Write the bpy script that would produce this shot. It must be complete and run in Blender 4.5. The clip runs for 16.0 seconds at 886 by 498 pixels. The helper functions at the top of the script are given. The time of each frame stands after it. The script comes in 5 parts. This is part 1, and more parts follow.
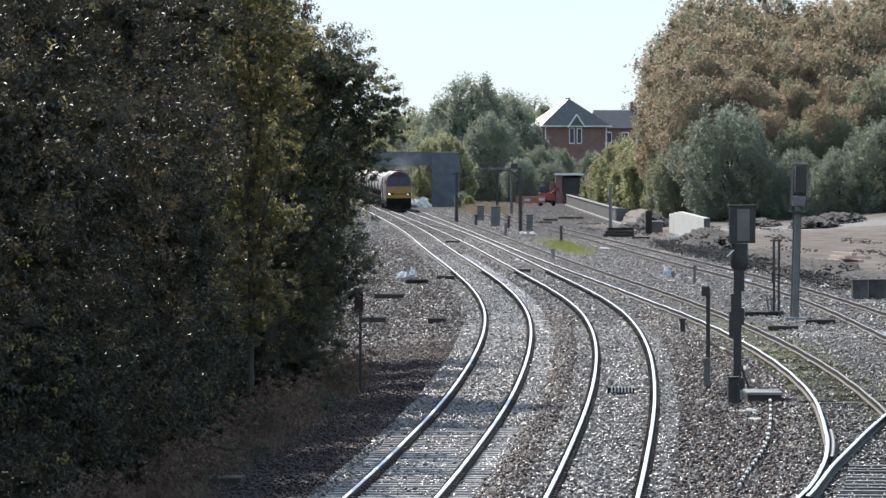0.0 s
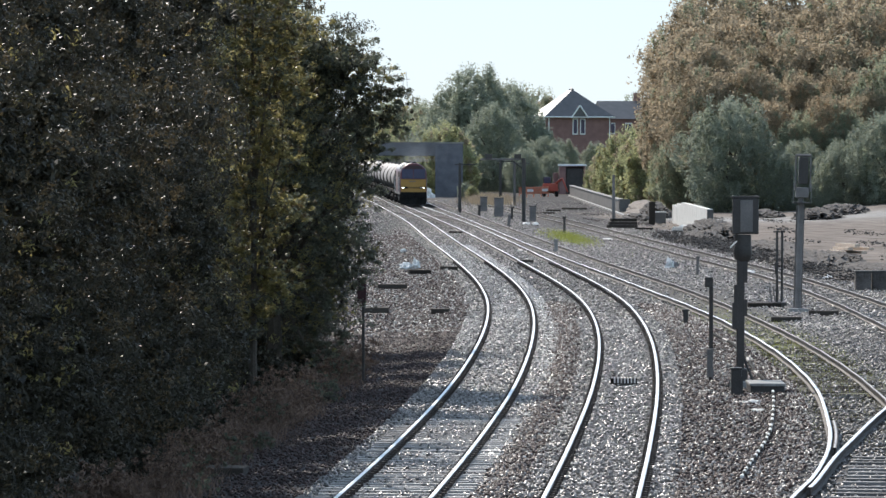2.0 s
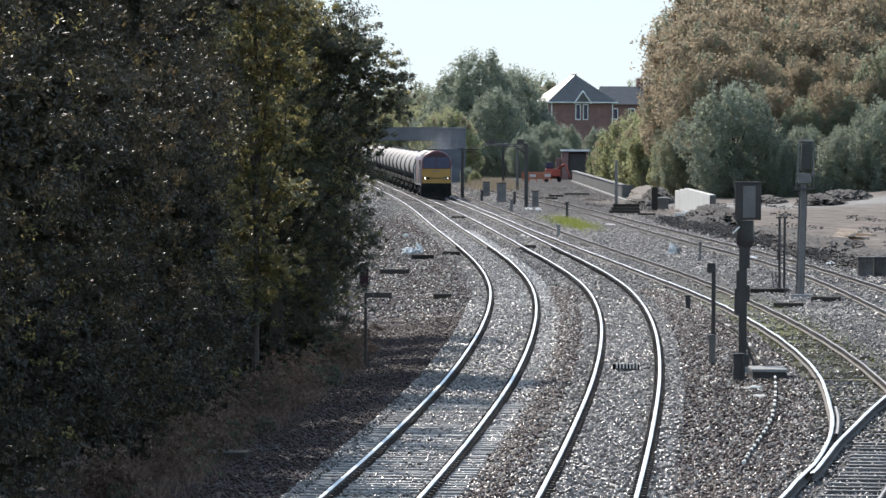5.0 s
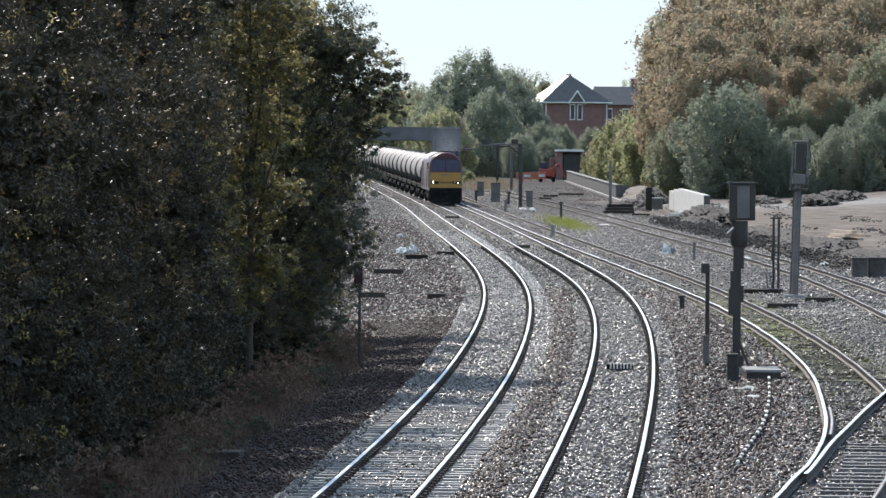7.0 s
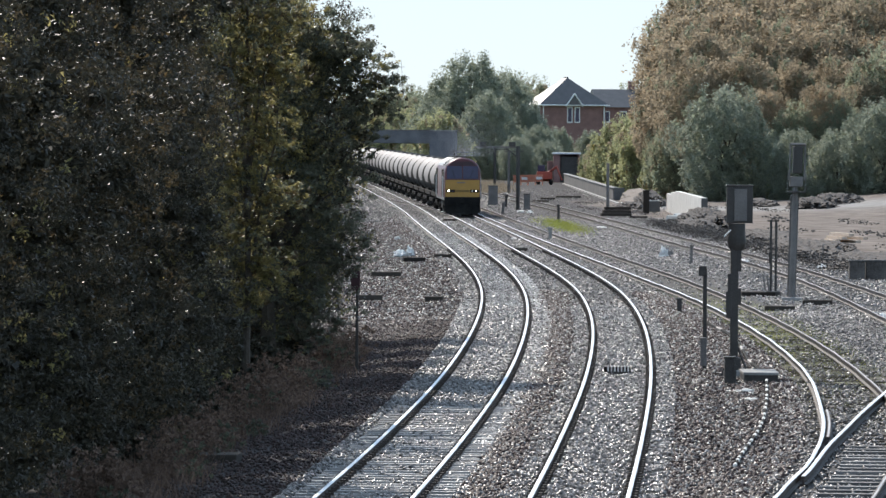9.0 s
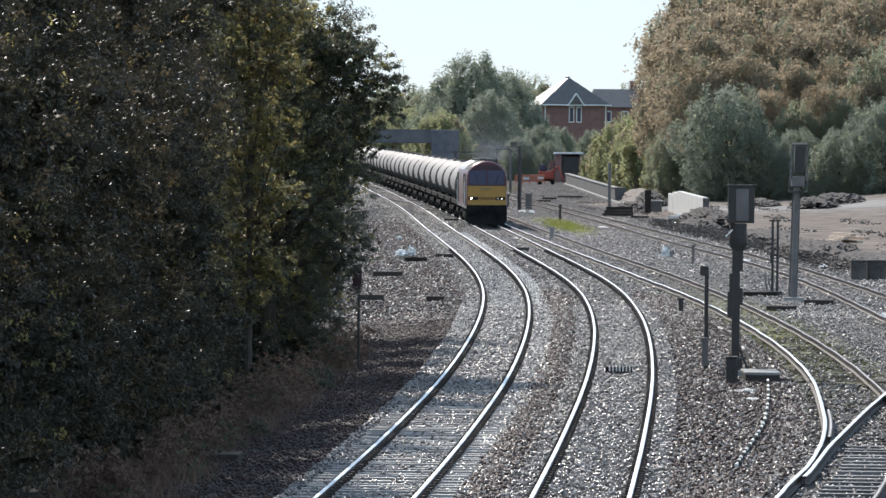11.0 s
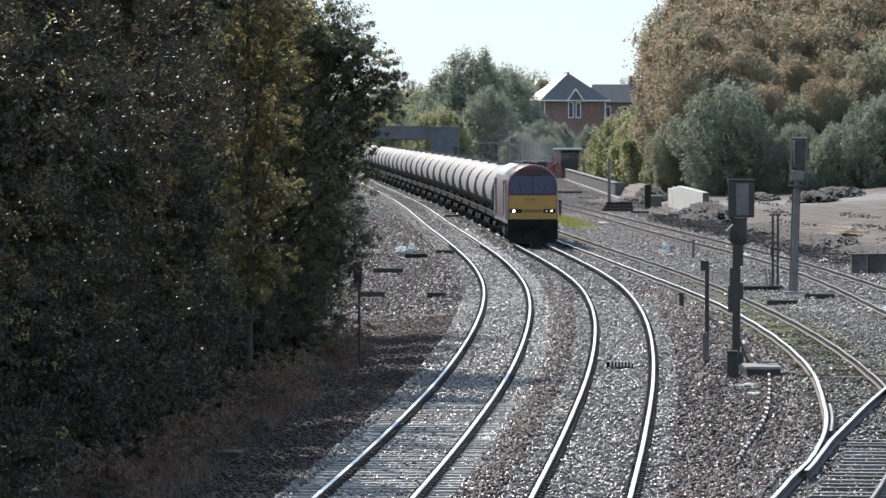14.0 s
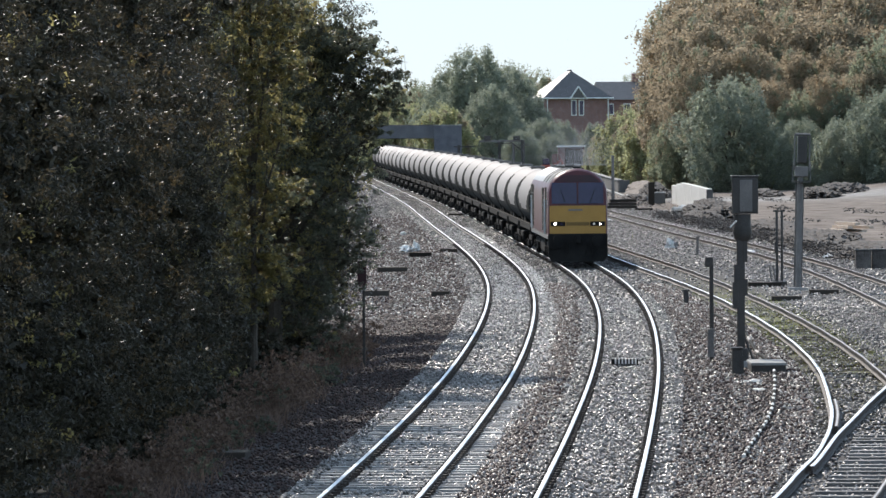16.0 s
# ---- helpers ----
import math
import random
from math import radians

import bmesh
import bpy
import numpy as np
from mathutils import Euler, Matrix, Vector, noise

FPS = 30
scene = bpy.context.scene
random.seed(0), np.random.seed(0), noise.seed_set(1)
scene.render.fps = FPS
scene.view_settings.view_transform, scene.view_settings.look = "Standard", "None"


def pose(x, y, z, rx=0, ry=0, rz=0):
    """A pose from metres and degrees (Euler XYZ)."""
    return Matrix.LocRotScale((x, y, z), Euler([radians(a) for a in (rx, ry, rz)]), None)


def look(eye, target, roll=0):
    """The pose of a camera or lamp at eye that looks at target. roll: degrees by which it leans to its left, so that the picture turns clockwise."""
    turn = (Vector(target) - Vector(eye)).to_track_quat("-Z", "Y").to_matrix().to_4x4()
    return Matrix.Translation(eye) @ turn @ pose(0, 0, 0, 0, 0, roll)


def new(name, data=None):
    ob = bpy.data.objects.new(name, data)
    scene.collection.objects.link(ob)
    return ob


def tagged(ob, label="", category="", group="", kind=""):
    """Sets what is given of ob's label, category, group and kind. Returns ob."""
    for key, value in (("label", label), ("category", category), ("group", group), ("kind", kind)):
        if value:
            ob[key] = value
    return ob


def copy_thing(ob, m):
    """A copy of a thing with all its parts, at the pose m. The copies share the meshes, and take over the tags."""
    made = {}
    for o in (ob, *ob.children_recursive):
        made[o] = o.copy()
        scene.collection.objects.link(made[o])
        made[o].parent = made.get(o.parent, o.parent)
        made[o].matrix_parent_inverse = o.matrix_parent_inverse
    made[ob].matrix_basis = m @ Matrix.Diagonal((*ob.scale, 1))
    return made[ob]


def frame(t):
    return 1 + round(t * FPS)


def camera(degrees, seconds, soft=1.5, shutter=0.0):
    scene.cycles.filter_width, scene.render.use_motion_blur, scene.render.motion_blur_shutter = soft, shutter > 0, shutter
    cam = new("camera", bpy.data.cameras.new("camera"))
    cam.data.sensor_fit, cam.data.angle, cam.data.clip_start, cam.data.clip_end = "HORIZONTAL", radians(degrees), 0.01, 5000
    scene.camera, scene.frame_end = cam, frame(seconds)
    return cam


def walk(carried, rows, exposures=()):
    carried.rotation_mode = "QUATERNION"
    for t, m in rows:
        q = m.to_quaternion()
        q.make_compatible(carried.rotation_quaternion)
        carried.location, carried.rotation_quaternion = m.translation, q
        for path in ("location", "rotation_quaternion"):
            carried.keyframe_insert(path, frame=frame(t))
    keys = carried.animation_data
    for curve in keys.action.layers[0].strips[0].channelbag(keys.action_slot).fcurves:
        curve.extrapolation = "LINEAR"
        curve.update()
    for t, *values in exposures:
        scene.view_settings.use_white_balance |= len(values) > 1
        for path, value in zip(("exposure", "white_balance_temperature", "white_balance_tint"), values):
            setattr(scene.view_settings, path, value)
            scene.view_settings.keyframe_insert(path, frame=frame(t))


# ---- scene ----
def aim(x, y, z, yaw, pitch, roll):
    """A camera pose from its place and its heading, tilt and lean in degrees."""
    return pose(x, y, z, 90 + pitch, 0, yaw) @ pose(0, 0, 0, 0, 0, roll)


EYE = (0.0, 0.0, 5.85)
cam = camera(7.80, 16.0, soft=1.5)
walk(cam, [(t, aim(*EYE, yaw, pitch, roll)) for t, yaw, pitch, roll in (
    (0.0, 0.0030, -0.8498, 0.041), (0.5, 0.0071, -0.8788, 0.129), (1.0, 0.0186, -0.8989, 0.121), (1.5, 0.0172, -0.9140, 0.101),
    (2.0, 0.0306, -0.9336, 0.152), (2.5, 0.0497, -0.9534, 0.191), (3.0, 0.0414, -0.9708, 0.200), (3.5, 0.0530, -1.0058, 0.335),
    (4.0, 0.0622, -1.0626, 0.244), (6.5, 0.0153, -1.0663, 0.402), (7.0, 0.0000, -1.0661, 0.400), (7.5, 0.0000, -1.0661, 0.400),
    (8.0, 0.0076, -1.0687, 0.362), (8.5, 0.0001, -1.0577, 0.417), (9.0, -0.0227, -1.0420, 0.387), (11.5, -0.0074, -1.0447, 0.429),
    (12.0, -0.0384, -1.0311, 0.410), (12.5, -0.0512, -1.0368, 0.451), (13.0, -0.0457, -1.0515, 0.332), (13.5, -0.0375, -1.0619, 0.317),
    (14.0, -0.0066, -1.0765, 0.055), (14.5, 0.0129, -1.0688, -0.104), (15.0, 0.0275, -1.0688, -0.221), (15.5, 0.0377, -1.0779, -0.271),
    (16.0, 0.0295, -1.0886, -0.393))])

# ---- daylight: a low autumn sun ahead of the camera and to its left, pale hazy sky ----
SUN_AZIMUTH, SUN_HEIGHT = radians(-22), radians(36)
world = bpy.data.worlds.new("sky")
scene.world = world
world.use_nodes = True
sky = world.node_tree.nodes.new("ShaderNodeTexSky")
sky.sky_type, sky.sun_disc = "NISHITA", False
sky.sun_elevation, sky.sun_rotation = SUN_HEIGHT, SUN_AZIMUTH
sky.dust_density, sky.air_density, sky.ozone_density = 0.2, 1.0, 4.0
background = world.node_tree.nodes["Background"]
haze = world.node_tree.nodes.new("ShaderNodeBackground")
both = world.node_tree.nodes.new("ShaderNodeAddShader")
world.node_tree.links.new(sky.outputs[0], background.inputs[0])
world.node_tree.links.new(background.outputs[0], both.inputs[0])
world.node_tree.links.new(haze.outputs[0], both.inputs[1])
world.node_tree.links.new(both.outputs[0], world.node_tree.nodes["World Output"].inputs[0])
background.inputs[1].default_value = 0.040
haze.inputs[0].default_value, haze.inputs[1].default_value = (0.64, 0.865, 1.13, 1), 0.60
sun = new("sun", bpy.data.lights.new("sun", "SUN"))
sun.data.energy, sun.data.angle, sun.data.color = 4.6, radians(0.6), (1.0, 0.92, 0.83)
sun_way = Vector((math.sin(SUN_AZIMUTH) * math.cos(SUN_HEIGHT), math.cos(SUN_AZIMUTH) * math.cos(SUN_HEIGHT), math.sin(SUN_HEIGHT)))
sun.matrix_world = look(sun_way * 300, (0, 0, 0))
scene.view_settings.exposure = 0.14


# ---- materials ----
def surface(name, dark, light, scale=2.0, fine=30.0, rough=(0.5, 0.8), metal=0.0, bump=0.2, vary=None, translucent=0.0, coat=0.0, spec=0.5):
    """A two-scale noise material. vary: 'island' or 'object' adds a change of tone from piece to piece."""
    m = bpy.data.materials.new(name)
    m.use_nodes = True
    nt = m.node_tree
    n, link = nt.nodes, nt.links.new
    b = n["Principled BSDF"]
    where = n.new("ShaderNodeTexCoord").outputs["Object"]
    big, small = n.new("ShaderNodeTexNoise"), n.new("ShaderNodeTexNoise")
    for node, s in ((big, scale), (small, fine)):
        node.inputs["Scale"].default_value, node.inputs["Detail"].default_value = s, 4
        link(where, node.inputs["Vector"])
    add = n.new("ShaderNodeMath")
    add.operation = "MULTIPLY_ADD"
    add.inputs[1].default_value = 0.45
    link(small.outputs[0], add.inputs[0])
    half = n.new("ShaderNodeMath")
    half.operation = "MULTIPLY"
    half.inputs[1].default_value = 0.55
    link(big.outputs[0], half.inputs[0])
    link(half.outputs[0], add.inputs[2])
    value = add.outputs[0]
    if vary:
        pick = n.new("ShaderNodeNewGeometry").outputs["Random Per Island"] if vary == "island" else n.new("ShaderNodeObjectInfo").outputs["Random"]
        blend = n.new("ShaderNodeMix")
        blend.inputs[0].default_value = 0.6
        link(value, blend.inputs[2]), link(pick, blend.inputs[3])
        value = blend.outputs[0]
    ramp = n.new("ShaderNodeValToRGB")
    ramp.color_ramp.elements[0].position, ramp.color_ramp.elements[1].position = (0.1, 0.9) if vary else (0.33, 0.67)
    ramp.color_ramp.elements[0].color, ramp.color_ramp.elements[1].color = (*dark, 1), (*light, 1)
    link(value, ramp.inputs[0]), link(ramp.outputs[0], b.inputs["Base Color"])
    span = n.new("ShaderNodeMapRange")
    span.inputs[3].default_value, span.inputs[4].default_value = rough
    link(big.outputs[0], span.inputs[0]), link(span.outputs[0], b.inputs["Roughness"])
    b.inputs["Metallic"].default_value, b.inputs["Coat Weight"].default_value = metal, coat
    b.inputs["Specular IOR Level"].default_value = spec
    if bump:
        relief = n.new("ShaderNodeBump")
        relief.inputs["Strength"].default_value, relief.inputs["Distance"].default_value = bump, 0.02
        link(small.outputs[0], relief.inputs["Height"]), link(relief.outputs[0], b.inputs["Normal"])
    if translucent:
        thin, mix = n.new("ShaderNodeBsdfTranslucent"), n.new("ShaderNodeMixShader")
        link(ramp.outputs[0], thin.inputs[0])
        mix.inputs[0].default_value = translucent
        link(b.outputs[0], mix.inputs[1]), link(thin.outputs[0], mix.inputs[2])
        link(mix.outputs[0], n["Material Output"].inputs[0])
    return m


def glow(name, colour, strength):
    m = bpy.data.materials.new(name)
    m.use_nodes = True
    b = m.node_tree.nodes["Principled BSDF"]
    b.inputs["Base Color"].default_value = b.inputs["Emission Color"].default_value = (*colour, 1)
    b.inputs["Emission Strength"].default_value = strength
    return m


STONE = surface("ballast stone", (0.026, 0.023, 0.022), (0.43, 0.395, 0.37), 1.5, 40, (0.2, 0.5), vary="island", bump=0.3)
DIRTY_STONE = surface("dirty weathered ballast stone", (0.018, 0.016, 0.015), (0.235, 0.213, 0.20), 1.5, 40, (0.3, 0.6), vary="island", bump=0.3)
PALE_STONE = surface("fresh pale crushed stone", (0.12, 0.115, 0.11), (0.62, 0.60, 0.58), 1.5, 40, (0.2, 0.45), vary="island", bump=0.3)
BROWN_STONE = surface("rust-stained ballast stone", (0.008, 0.005, 0.005), (0.105, 0.066, 0.058), 1.5, 40, (0.45, 0.75), vary="island", bump=0.3, spec=0.35)
SHINY_RAIL = surface("polished rail head", (0.72, 0.72, 0.72), (0.90, 0.90, 0.90), 0.6, 12, (0.30, 0.44), metal=1.0, bump=0.02)
RUSTY_RAIL = surface("rusty rail steel", (0.028, 0.021, 0.018), (0.075, 0.054, 0.043), 3, 40, (0.6, 0.85), metal=0.0, bump=0.3)
DULL_RAIL = surface("dull rail head", (0.34, 0.30, 0.27), (0.55, 0.5, 0.46), 0.6, 12, (0.3, 0.5), metal=0.9, bump=0.05)
SLEEPER = surface("weathered concrete sleeper", (0.26, 0.24, 0.225), (0.50, 0.47, 0.44), 3, 40, (0.5, 0.75), vary="object", bump=0.3)
TIMBER = surface("creosoted timber", (0.022, 0.018, 0.015), (0.085, 0.072, 0.06), 3, 40, (0.75, 0.95), vary="object", bump=0.4, spec=0.15)
GREY_TIMBER = surface("weathered grey timber", (0.06, 0.053, 0.05), (0.26, 0.24, 0.225), 3, 40, (0.5, 0.8), vary="object", bump=0.4)
CONCRETE = surface("pale concrete", (0.50, 0.475, 0.43), (0.74, 0.71, 0.66), 1.2, 25, (0.7, 0.9), bump=0.2)
DARK_CONCRETE = surface("dark weathered concrete", (0.07, 0.066, 0.062), (0.15, 0.142, 0.135), 0.8, 25, (0.8, 0.95), bump=0.2)
GREY_CONCRETE = surface("grey concrete", (0.20, 0.19, 0.18), (0.36, 0.35, 0.33), 0.8, 25, (0.7, 0.9), bump=0.2)
DARK_STEEL = surface("dark painted steel", (0.028, 0.024, 0.021), (0.072, 0.062, 0.055), 2, 30, (0.4, 0.65), bump=0.1)
GREY_STEEL = surface("galvanised steel", (0.12, 0.108, 0.10), (0.24, 0.218, 0.202), 2, 30, (0.5, 0.7), metal=0.1, bump=0.1)
# Girder paint raised to blue-grey; distance haze is in the colour.
BRIDGE_STEEL = surface("blue-grey girder paint lightened for haze", (0.10, 0.10, 0.11), (0.19, 0.19, 0.20), 0.6, 12, (0.5, 0.7), bump=0.1)
# Pylon steel: faintness through far haze painted as a pale base colour.
HAZY_STEEL = surface("lattice steel paled for haze", (0.5, 0.5, 0.5), (0.68, 0.68, 0.67), 1, 10, (0.5, 0.7), bump=0.05)
BLACK = surface("sooty black underframe", (0.010, 0.010, 0.010), (0.028, 0.026, 0.024), 2, 25, (0.8, 1.0), bump=0.2, spec=0.1)
MAROON = surface("maroon gloss paint", (0.085, 0.012, 0.019), (0.128, 0.019, 0.028), 0.8, 20, (0.3, 0.45), bump=0.02)
DARK_MAROON = surface("dark maroon paint", (0.030, 0.008, 0.011), (0.060, 0.014, 0.018), 0.8, 20, (0.4, 0.6), bump=0.02)
YELLOW = surface("warning yellow paint", (0.36, 0.19, 0.035), (0.46, 0.25, 0.052), 1.5, 20, (0.35, 0.55), bump=0.02)
ROOF = surface("pale dusty locomotive roof", (0.34, 0.31, 0.29), (0.55, 0.52, 0.49), 0.8, 15, (0.3, 0.5), bump=0.05)
GLASS = surface("dark windscreen glass", (0.025, 0.02, 0.05), (0.04, 0.03, 0.075), 1, 5, (0.05, 0.12), bump=0)
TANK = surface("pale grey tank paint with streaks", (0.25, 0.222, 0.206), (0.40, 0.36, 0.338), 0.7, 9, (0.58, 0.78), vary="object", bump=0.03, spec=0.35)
# Dark tone that puts the barrel's underside and end shade into the paint.
TANK_SHADE = surface("tank paint darkened as shade", (0.016, 0.015, 0.014), (0.055, 0.052, 0.048), 0.7, 9, (0.8, 0.95), vary="object", bump=0.03, spec=0.12)
SMOKE = surface("grey exhaust smoke", (0.25, 0.26, 0.28), (0.38, 0.39, 0.41), 0.5, 5, (0.9, 1.0), translucent=0.5, bump=0, spec=0.0)
HEADLIGHT = glow("lit headlight", (1.0, 0.97, 0.9), 9.0)
DIM_LIGHT = glow("dim marker light", (0.5, 0.46, 0.38), 0.25)
# Brick red is dulled and paled, with distance haze put into it.
HAZED_BRICK = surface("red brick", (0.18, 0.095, 0.085), (0.29, 0.165, 0.145), 1.5, 14, (0.75, 0.9), bump=0.2)
SLATE = surface("dark roof slate", (0.05, 0.045, 0.045), (0.10, 0.09, 0.09), 1.5, 12, (0.42, 0.55), bump=0.1, spec=0.9)
WHITE = surface("white paint", (0.68, 0.68, 0.66), (0.84, 0.84, 0.82), 2, 20, (0.4, 0.6), bump=0.05)
ORANGE = surface("orange-red plant paint", (0.30, 0.05, 0.03), (0.44, 0.085, 0.05), 1.5, 14, (0.4, 0.6), bump=0.1)
BARRIER = surface("orange plastic barrier mesh", (0.42, 0.14, 0.08), (0.58, 0.23, 0.14), 2, 15, (0.5, 0.7), bump=0.1)
SAND = surface("pale trodden sand", (0.19, 0.16, 0.135), (0.34, 0.29, 0.25), 0.8, 10, (0.9, 1.0), bump=0.4, spec=0.1)
SPOIL = surface("dark spoil earth", (0.055, 0.049, 0.045), (0.19, 0.168, 0.153), 1.5, 15, (0.9, 1.0), bump=0.6, spec=0.1)
PLASTIC = surface("white plastic litter", (0.68, 0.66, 0.62), (0.82, 0.80, 0.76), 3, 20, (0.7, 0.9), bump=0.1, spec=0.2)
BARK = surface("grey-brown bark", (0.035, 0.027, 0.02), (0.11, 0.09, 0.07), 3, 25, (0.85, 1.0), bump=0.6)
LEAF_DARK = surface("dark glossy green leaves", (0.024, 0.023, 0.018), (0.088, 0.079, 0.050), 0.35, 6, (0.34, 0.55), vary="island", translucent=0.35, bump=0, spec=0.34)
# Brighter copy of the dark leaves: light on the crowns put into colour.
LEAF_LIT_GREEN = surface("glossy mid-green leaves", (0.070, 0.080, 0.060), (0.225, 0.23, 0.155), 0.5, 6, (0.32, 0.5), vary="island", translucent=0.7, bump=0, spec=0.8)
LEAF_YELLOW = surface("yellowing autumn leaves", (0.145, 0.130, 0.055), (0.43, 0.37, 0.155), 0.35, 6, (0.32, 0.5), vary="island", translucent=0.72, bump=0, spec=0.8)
# Woodland browns: base colours raised so that distance haze is painted in.
LEAF_BROWN_HAZE = surface("brown autumn leaves", (0.265, 0.222, 0.160), (0.50, 0.415, 0.295), 0.45, 3, (0.55, 0.75), vary="island", translucent=0.7, bump=0, spec=0.3)
LEAF_RUSSET_HAZE = surface("orange-brown turning leaves", (0.30, 0.225, 0.145), (0.51, 0.385, 0.25), 0.45, 3, (0.55, 0.75), vary="island", translucent=0.7, bump=0, spec=0.3)
LEAF_RUST = surface("rust-brown turning leaves", (0.055, 0.043, 0.022), (0.19, 0.135, 0.065), 0.35, 6, (0.4, 0.6), vary="island", translucent=0.4, bump=0)
# Greens of the wood and far trees, lightened likewise to stand for haze.
LEAF_MID_HAZE = surface("mid-green leaves", (0.21, 0.235, 0.165), (0.44, 0.46, 0.32), 0.2, 4, (0.45, 0.7), vary="island", translucent=0.65, bump=0)
LEAF_GREY_HAZE = surface("grey-green willow leaves", (0.18, 0.205, 0.16), (0.42, 0.45, 0.35), 0.25, 4, (0.4, 0.6), vary="island", translucent=0.6, bump=0)
LEAF_WILLOW_HAZE = surface("pale yellow-green leaves", (0.27, 0.28, 0.155), (0.52, 0.52, 0.285), 0.2, 4, (0.45, 0.7), vary="island", translucent=0.65, bump=0)
DRY_GRASS = surface("dry brown undergrowth", (0.088, 0.062, 0.048), (0.30, 0.20, 0.148), 0.5, 8, (0.8, 1.0), vary="island", translucent=0.3, bump=0)
TAN_GRASS = surface("dry tan grass", (0.20, 0.165, 0.115), (0.42, 0.34, 0.245), 0.5, 8, (0.8, 1.0), vary="island", translucent=0.4, bump=0)
GRASS = surface("yellow-green grass", (0.16, 0.19, 0.035), (0.40, 0.42, 0.09), 0.5, 8, (0.6, 0.9), vary="island", translucent=0.4, bump=0)


def ground_material():
    m = bpy.data.materials.new("trackside ground")
    m.use_nodes = True
    n, link = m.node_tree.nodes, m.node_tree.links.new
    b = n["Principled BSDF"]
    where = n.new("ShaderNodeTexCoord").outputs["Object"]

    def noisy(scale, dark, light):
        tex, ramp = n.new("ShaderNodeTexNoise"), n.new("ShaderNodeValToRGB")
        tex.inputs["Scale"].default_value, tex.inputs["Detail"].default_value = scale, 8
        link(where, tex.inputs["Vector"]), link(tex.outputs[0], ramp.inputs[0])
        ramp.color_ramp.elements[0].position, ramp.color_ramp.elements[1].position = 0.35, 0.68
        ramp.color_ramp.elements[0].color, ramp.color_ramp.elements[1].color = (*dark, 1), (*light, 1)
        return ramp.outputs[0], tex.outputs[0]

    colour, relief = noisy(3.0, (0.045, 0.040, 0.038), (0.15, 0.138, 0.13))
    for name, scale, dark, light in (("ash", 2.0, (0.030, 0.027, 0.026), (0.085, 0.075, 0.072)), ("sand", 0.5, (0.10, 0.078, 0.064), (0.27, 0.222, 0.188)),
                                     ("meadow", 1.0, (0.045, 0.06, 0.02), (0.16, 0.17, 0.06)), ("moss", 2.5, (0.095, 0.10, 0.032), (0.22, 0.22, 0.075)),
                                     ("path", 1.0, (0.22, 0.205, 0.19), (0.38, 0.36, 0.335))):
        amount = n.new("ShaderNodeAttribute")
        amount.attribute_name = name
        mix = n.new("ShaderNodeMix")
        mix.data_type = "RGBA"
        other, _ = noisy(scale, dark, light)
        link(amount.outputs["Fac"], mix.inputs[0]), link(colour, mix.inputs[6]), link(other, mix.inputs[7])
        colour = mix.outputs[2]
    link(colour, b.inputs["Base Color"])
    b.inputs["Roughness"].default_value, b.inputs["Specular IOR Level"].default_value = 0.95, 0.15
    bump = n.new("ShaderNodeBump")
    bump.inputs["Strength"].default_value, bump.inputs["Distance"].default_value = 0.4, 0.05
    link(relief, bump.inputs["Height"]), link(bump.outputs[0], b.inputs["Normal"])
    return m


GROUND = ground_material()


# ---- building tools ----
def part(name, bm, material, parent=None, label="", smooth=False):
    """One mesh object from a bmesh, under a thing or a part."""
    me = bpy.data.meshes.new(name)
    bm.to_mesh(me)
    bm.free()
    for m in material if isinstance(material, tuple) else (material,):
        me.materials.append(m)
    if smooth:
        me.polygons.foreach_set("use_smooth", [True] * len(me.polygons))
        me.set_sharp_from_angle(angle=0.7)
    ob = new(name, me)
    ob.parent = parent
    return tagged(ob, label)


def thing(name, label, category, m=None, group="", kind=""):
    ob = new(name)
    ob.empty_display_size = 0.3
    if m is not None:
        ob.matrix_basis = m
    return tagged(ob, label, category, group, kind)


def box(size, at=(0, 0, 0), bevel=0.0, turn=0.0, bm=None):
    """A box standing on at (the middle of its underside)."""
    bm = bm or bmesh.new()
    made = bmesh.ops.create_cube(bm, size=1, matrix=pose(at[0], at[1], at[2] + size[2] / 2, 0, 0, turn) @ Matrix.Diagonal((*size, 1)))
    if bevel:
        edges = list({e for v in made["verts"] for e in v.link_edges})
        bmesh.ops.bevel(bm, geom=edges, offset=bevel, segments=2, affect="EDGES", profile=0.5)
    return bm


def rod(a, b, r, n=10, r2=None, bm=None):
    """A round bar from a to b."""
    bm = bm or bmesh.new()
    a, b = Vector(a), Vector(b)
    m = Matrix.Translation((a + b) / 2) @ (b - a).to_track_quat("Z", "Y").to_matrix().to_4x4()
    bmesh.ops.create_cone(bm, cap_ends=True, segments=n, radius1=r, radius2=r if r2 is None else r2, depth=(b - a).length, matrix=m)
    return bm


def loft(rings, closed=True, caps=True, bm=None):
    """Skin over rings of points that all have the same count."""
    bm = bm or bmesh.new()
    rows = [[bm.verts.new(p) for p in ring] for ring in rings]
    count = len(rows[0])
    for lo, hi in zip(rows, rows[1:]):
        for i in range(count if closed else count - 1):
            j = (i + 1) % count
            bm.faces.new((lo[i], lo[j], hi[j], hi[i]))
    if caps:
        bm.faces.new(rows[0][::-1])
        bm.faces.new(rows[-1])
    bmesh.ops.recalc_face_normals(bm, faces=bm.faces)
    return bm


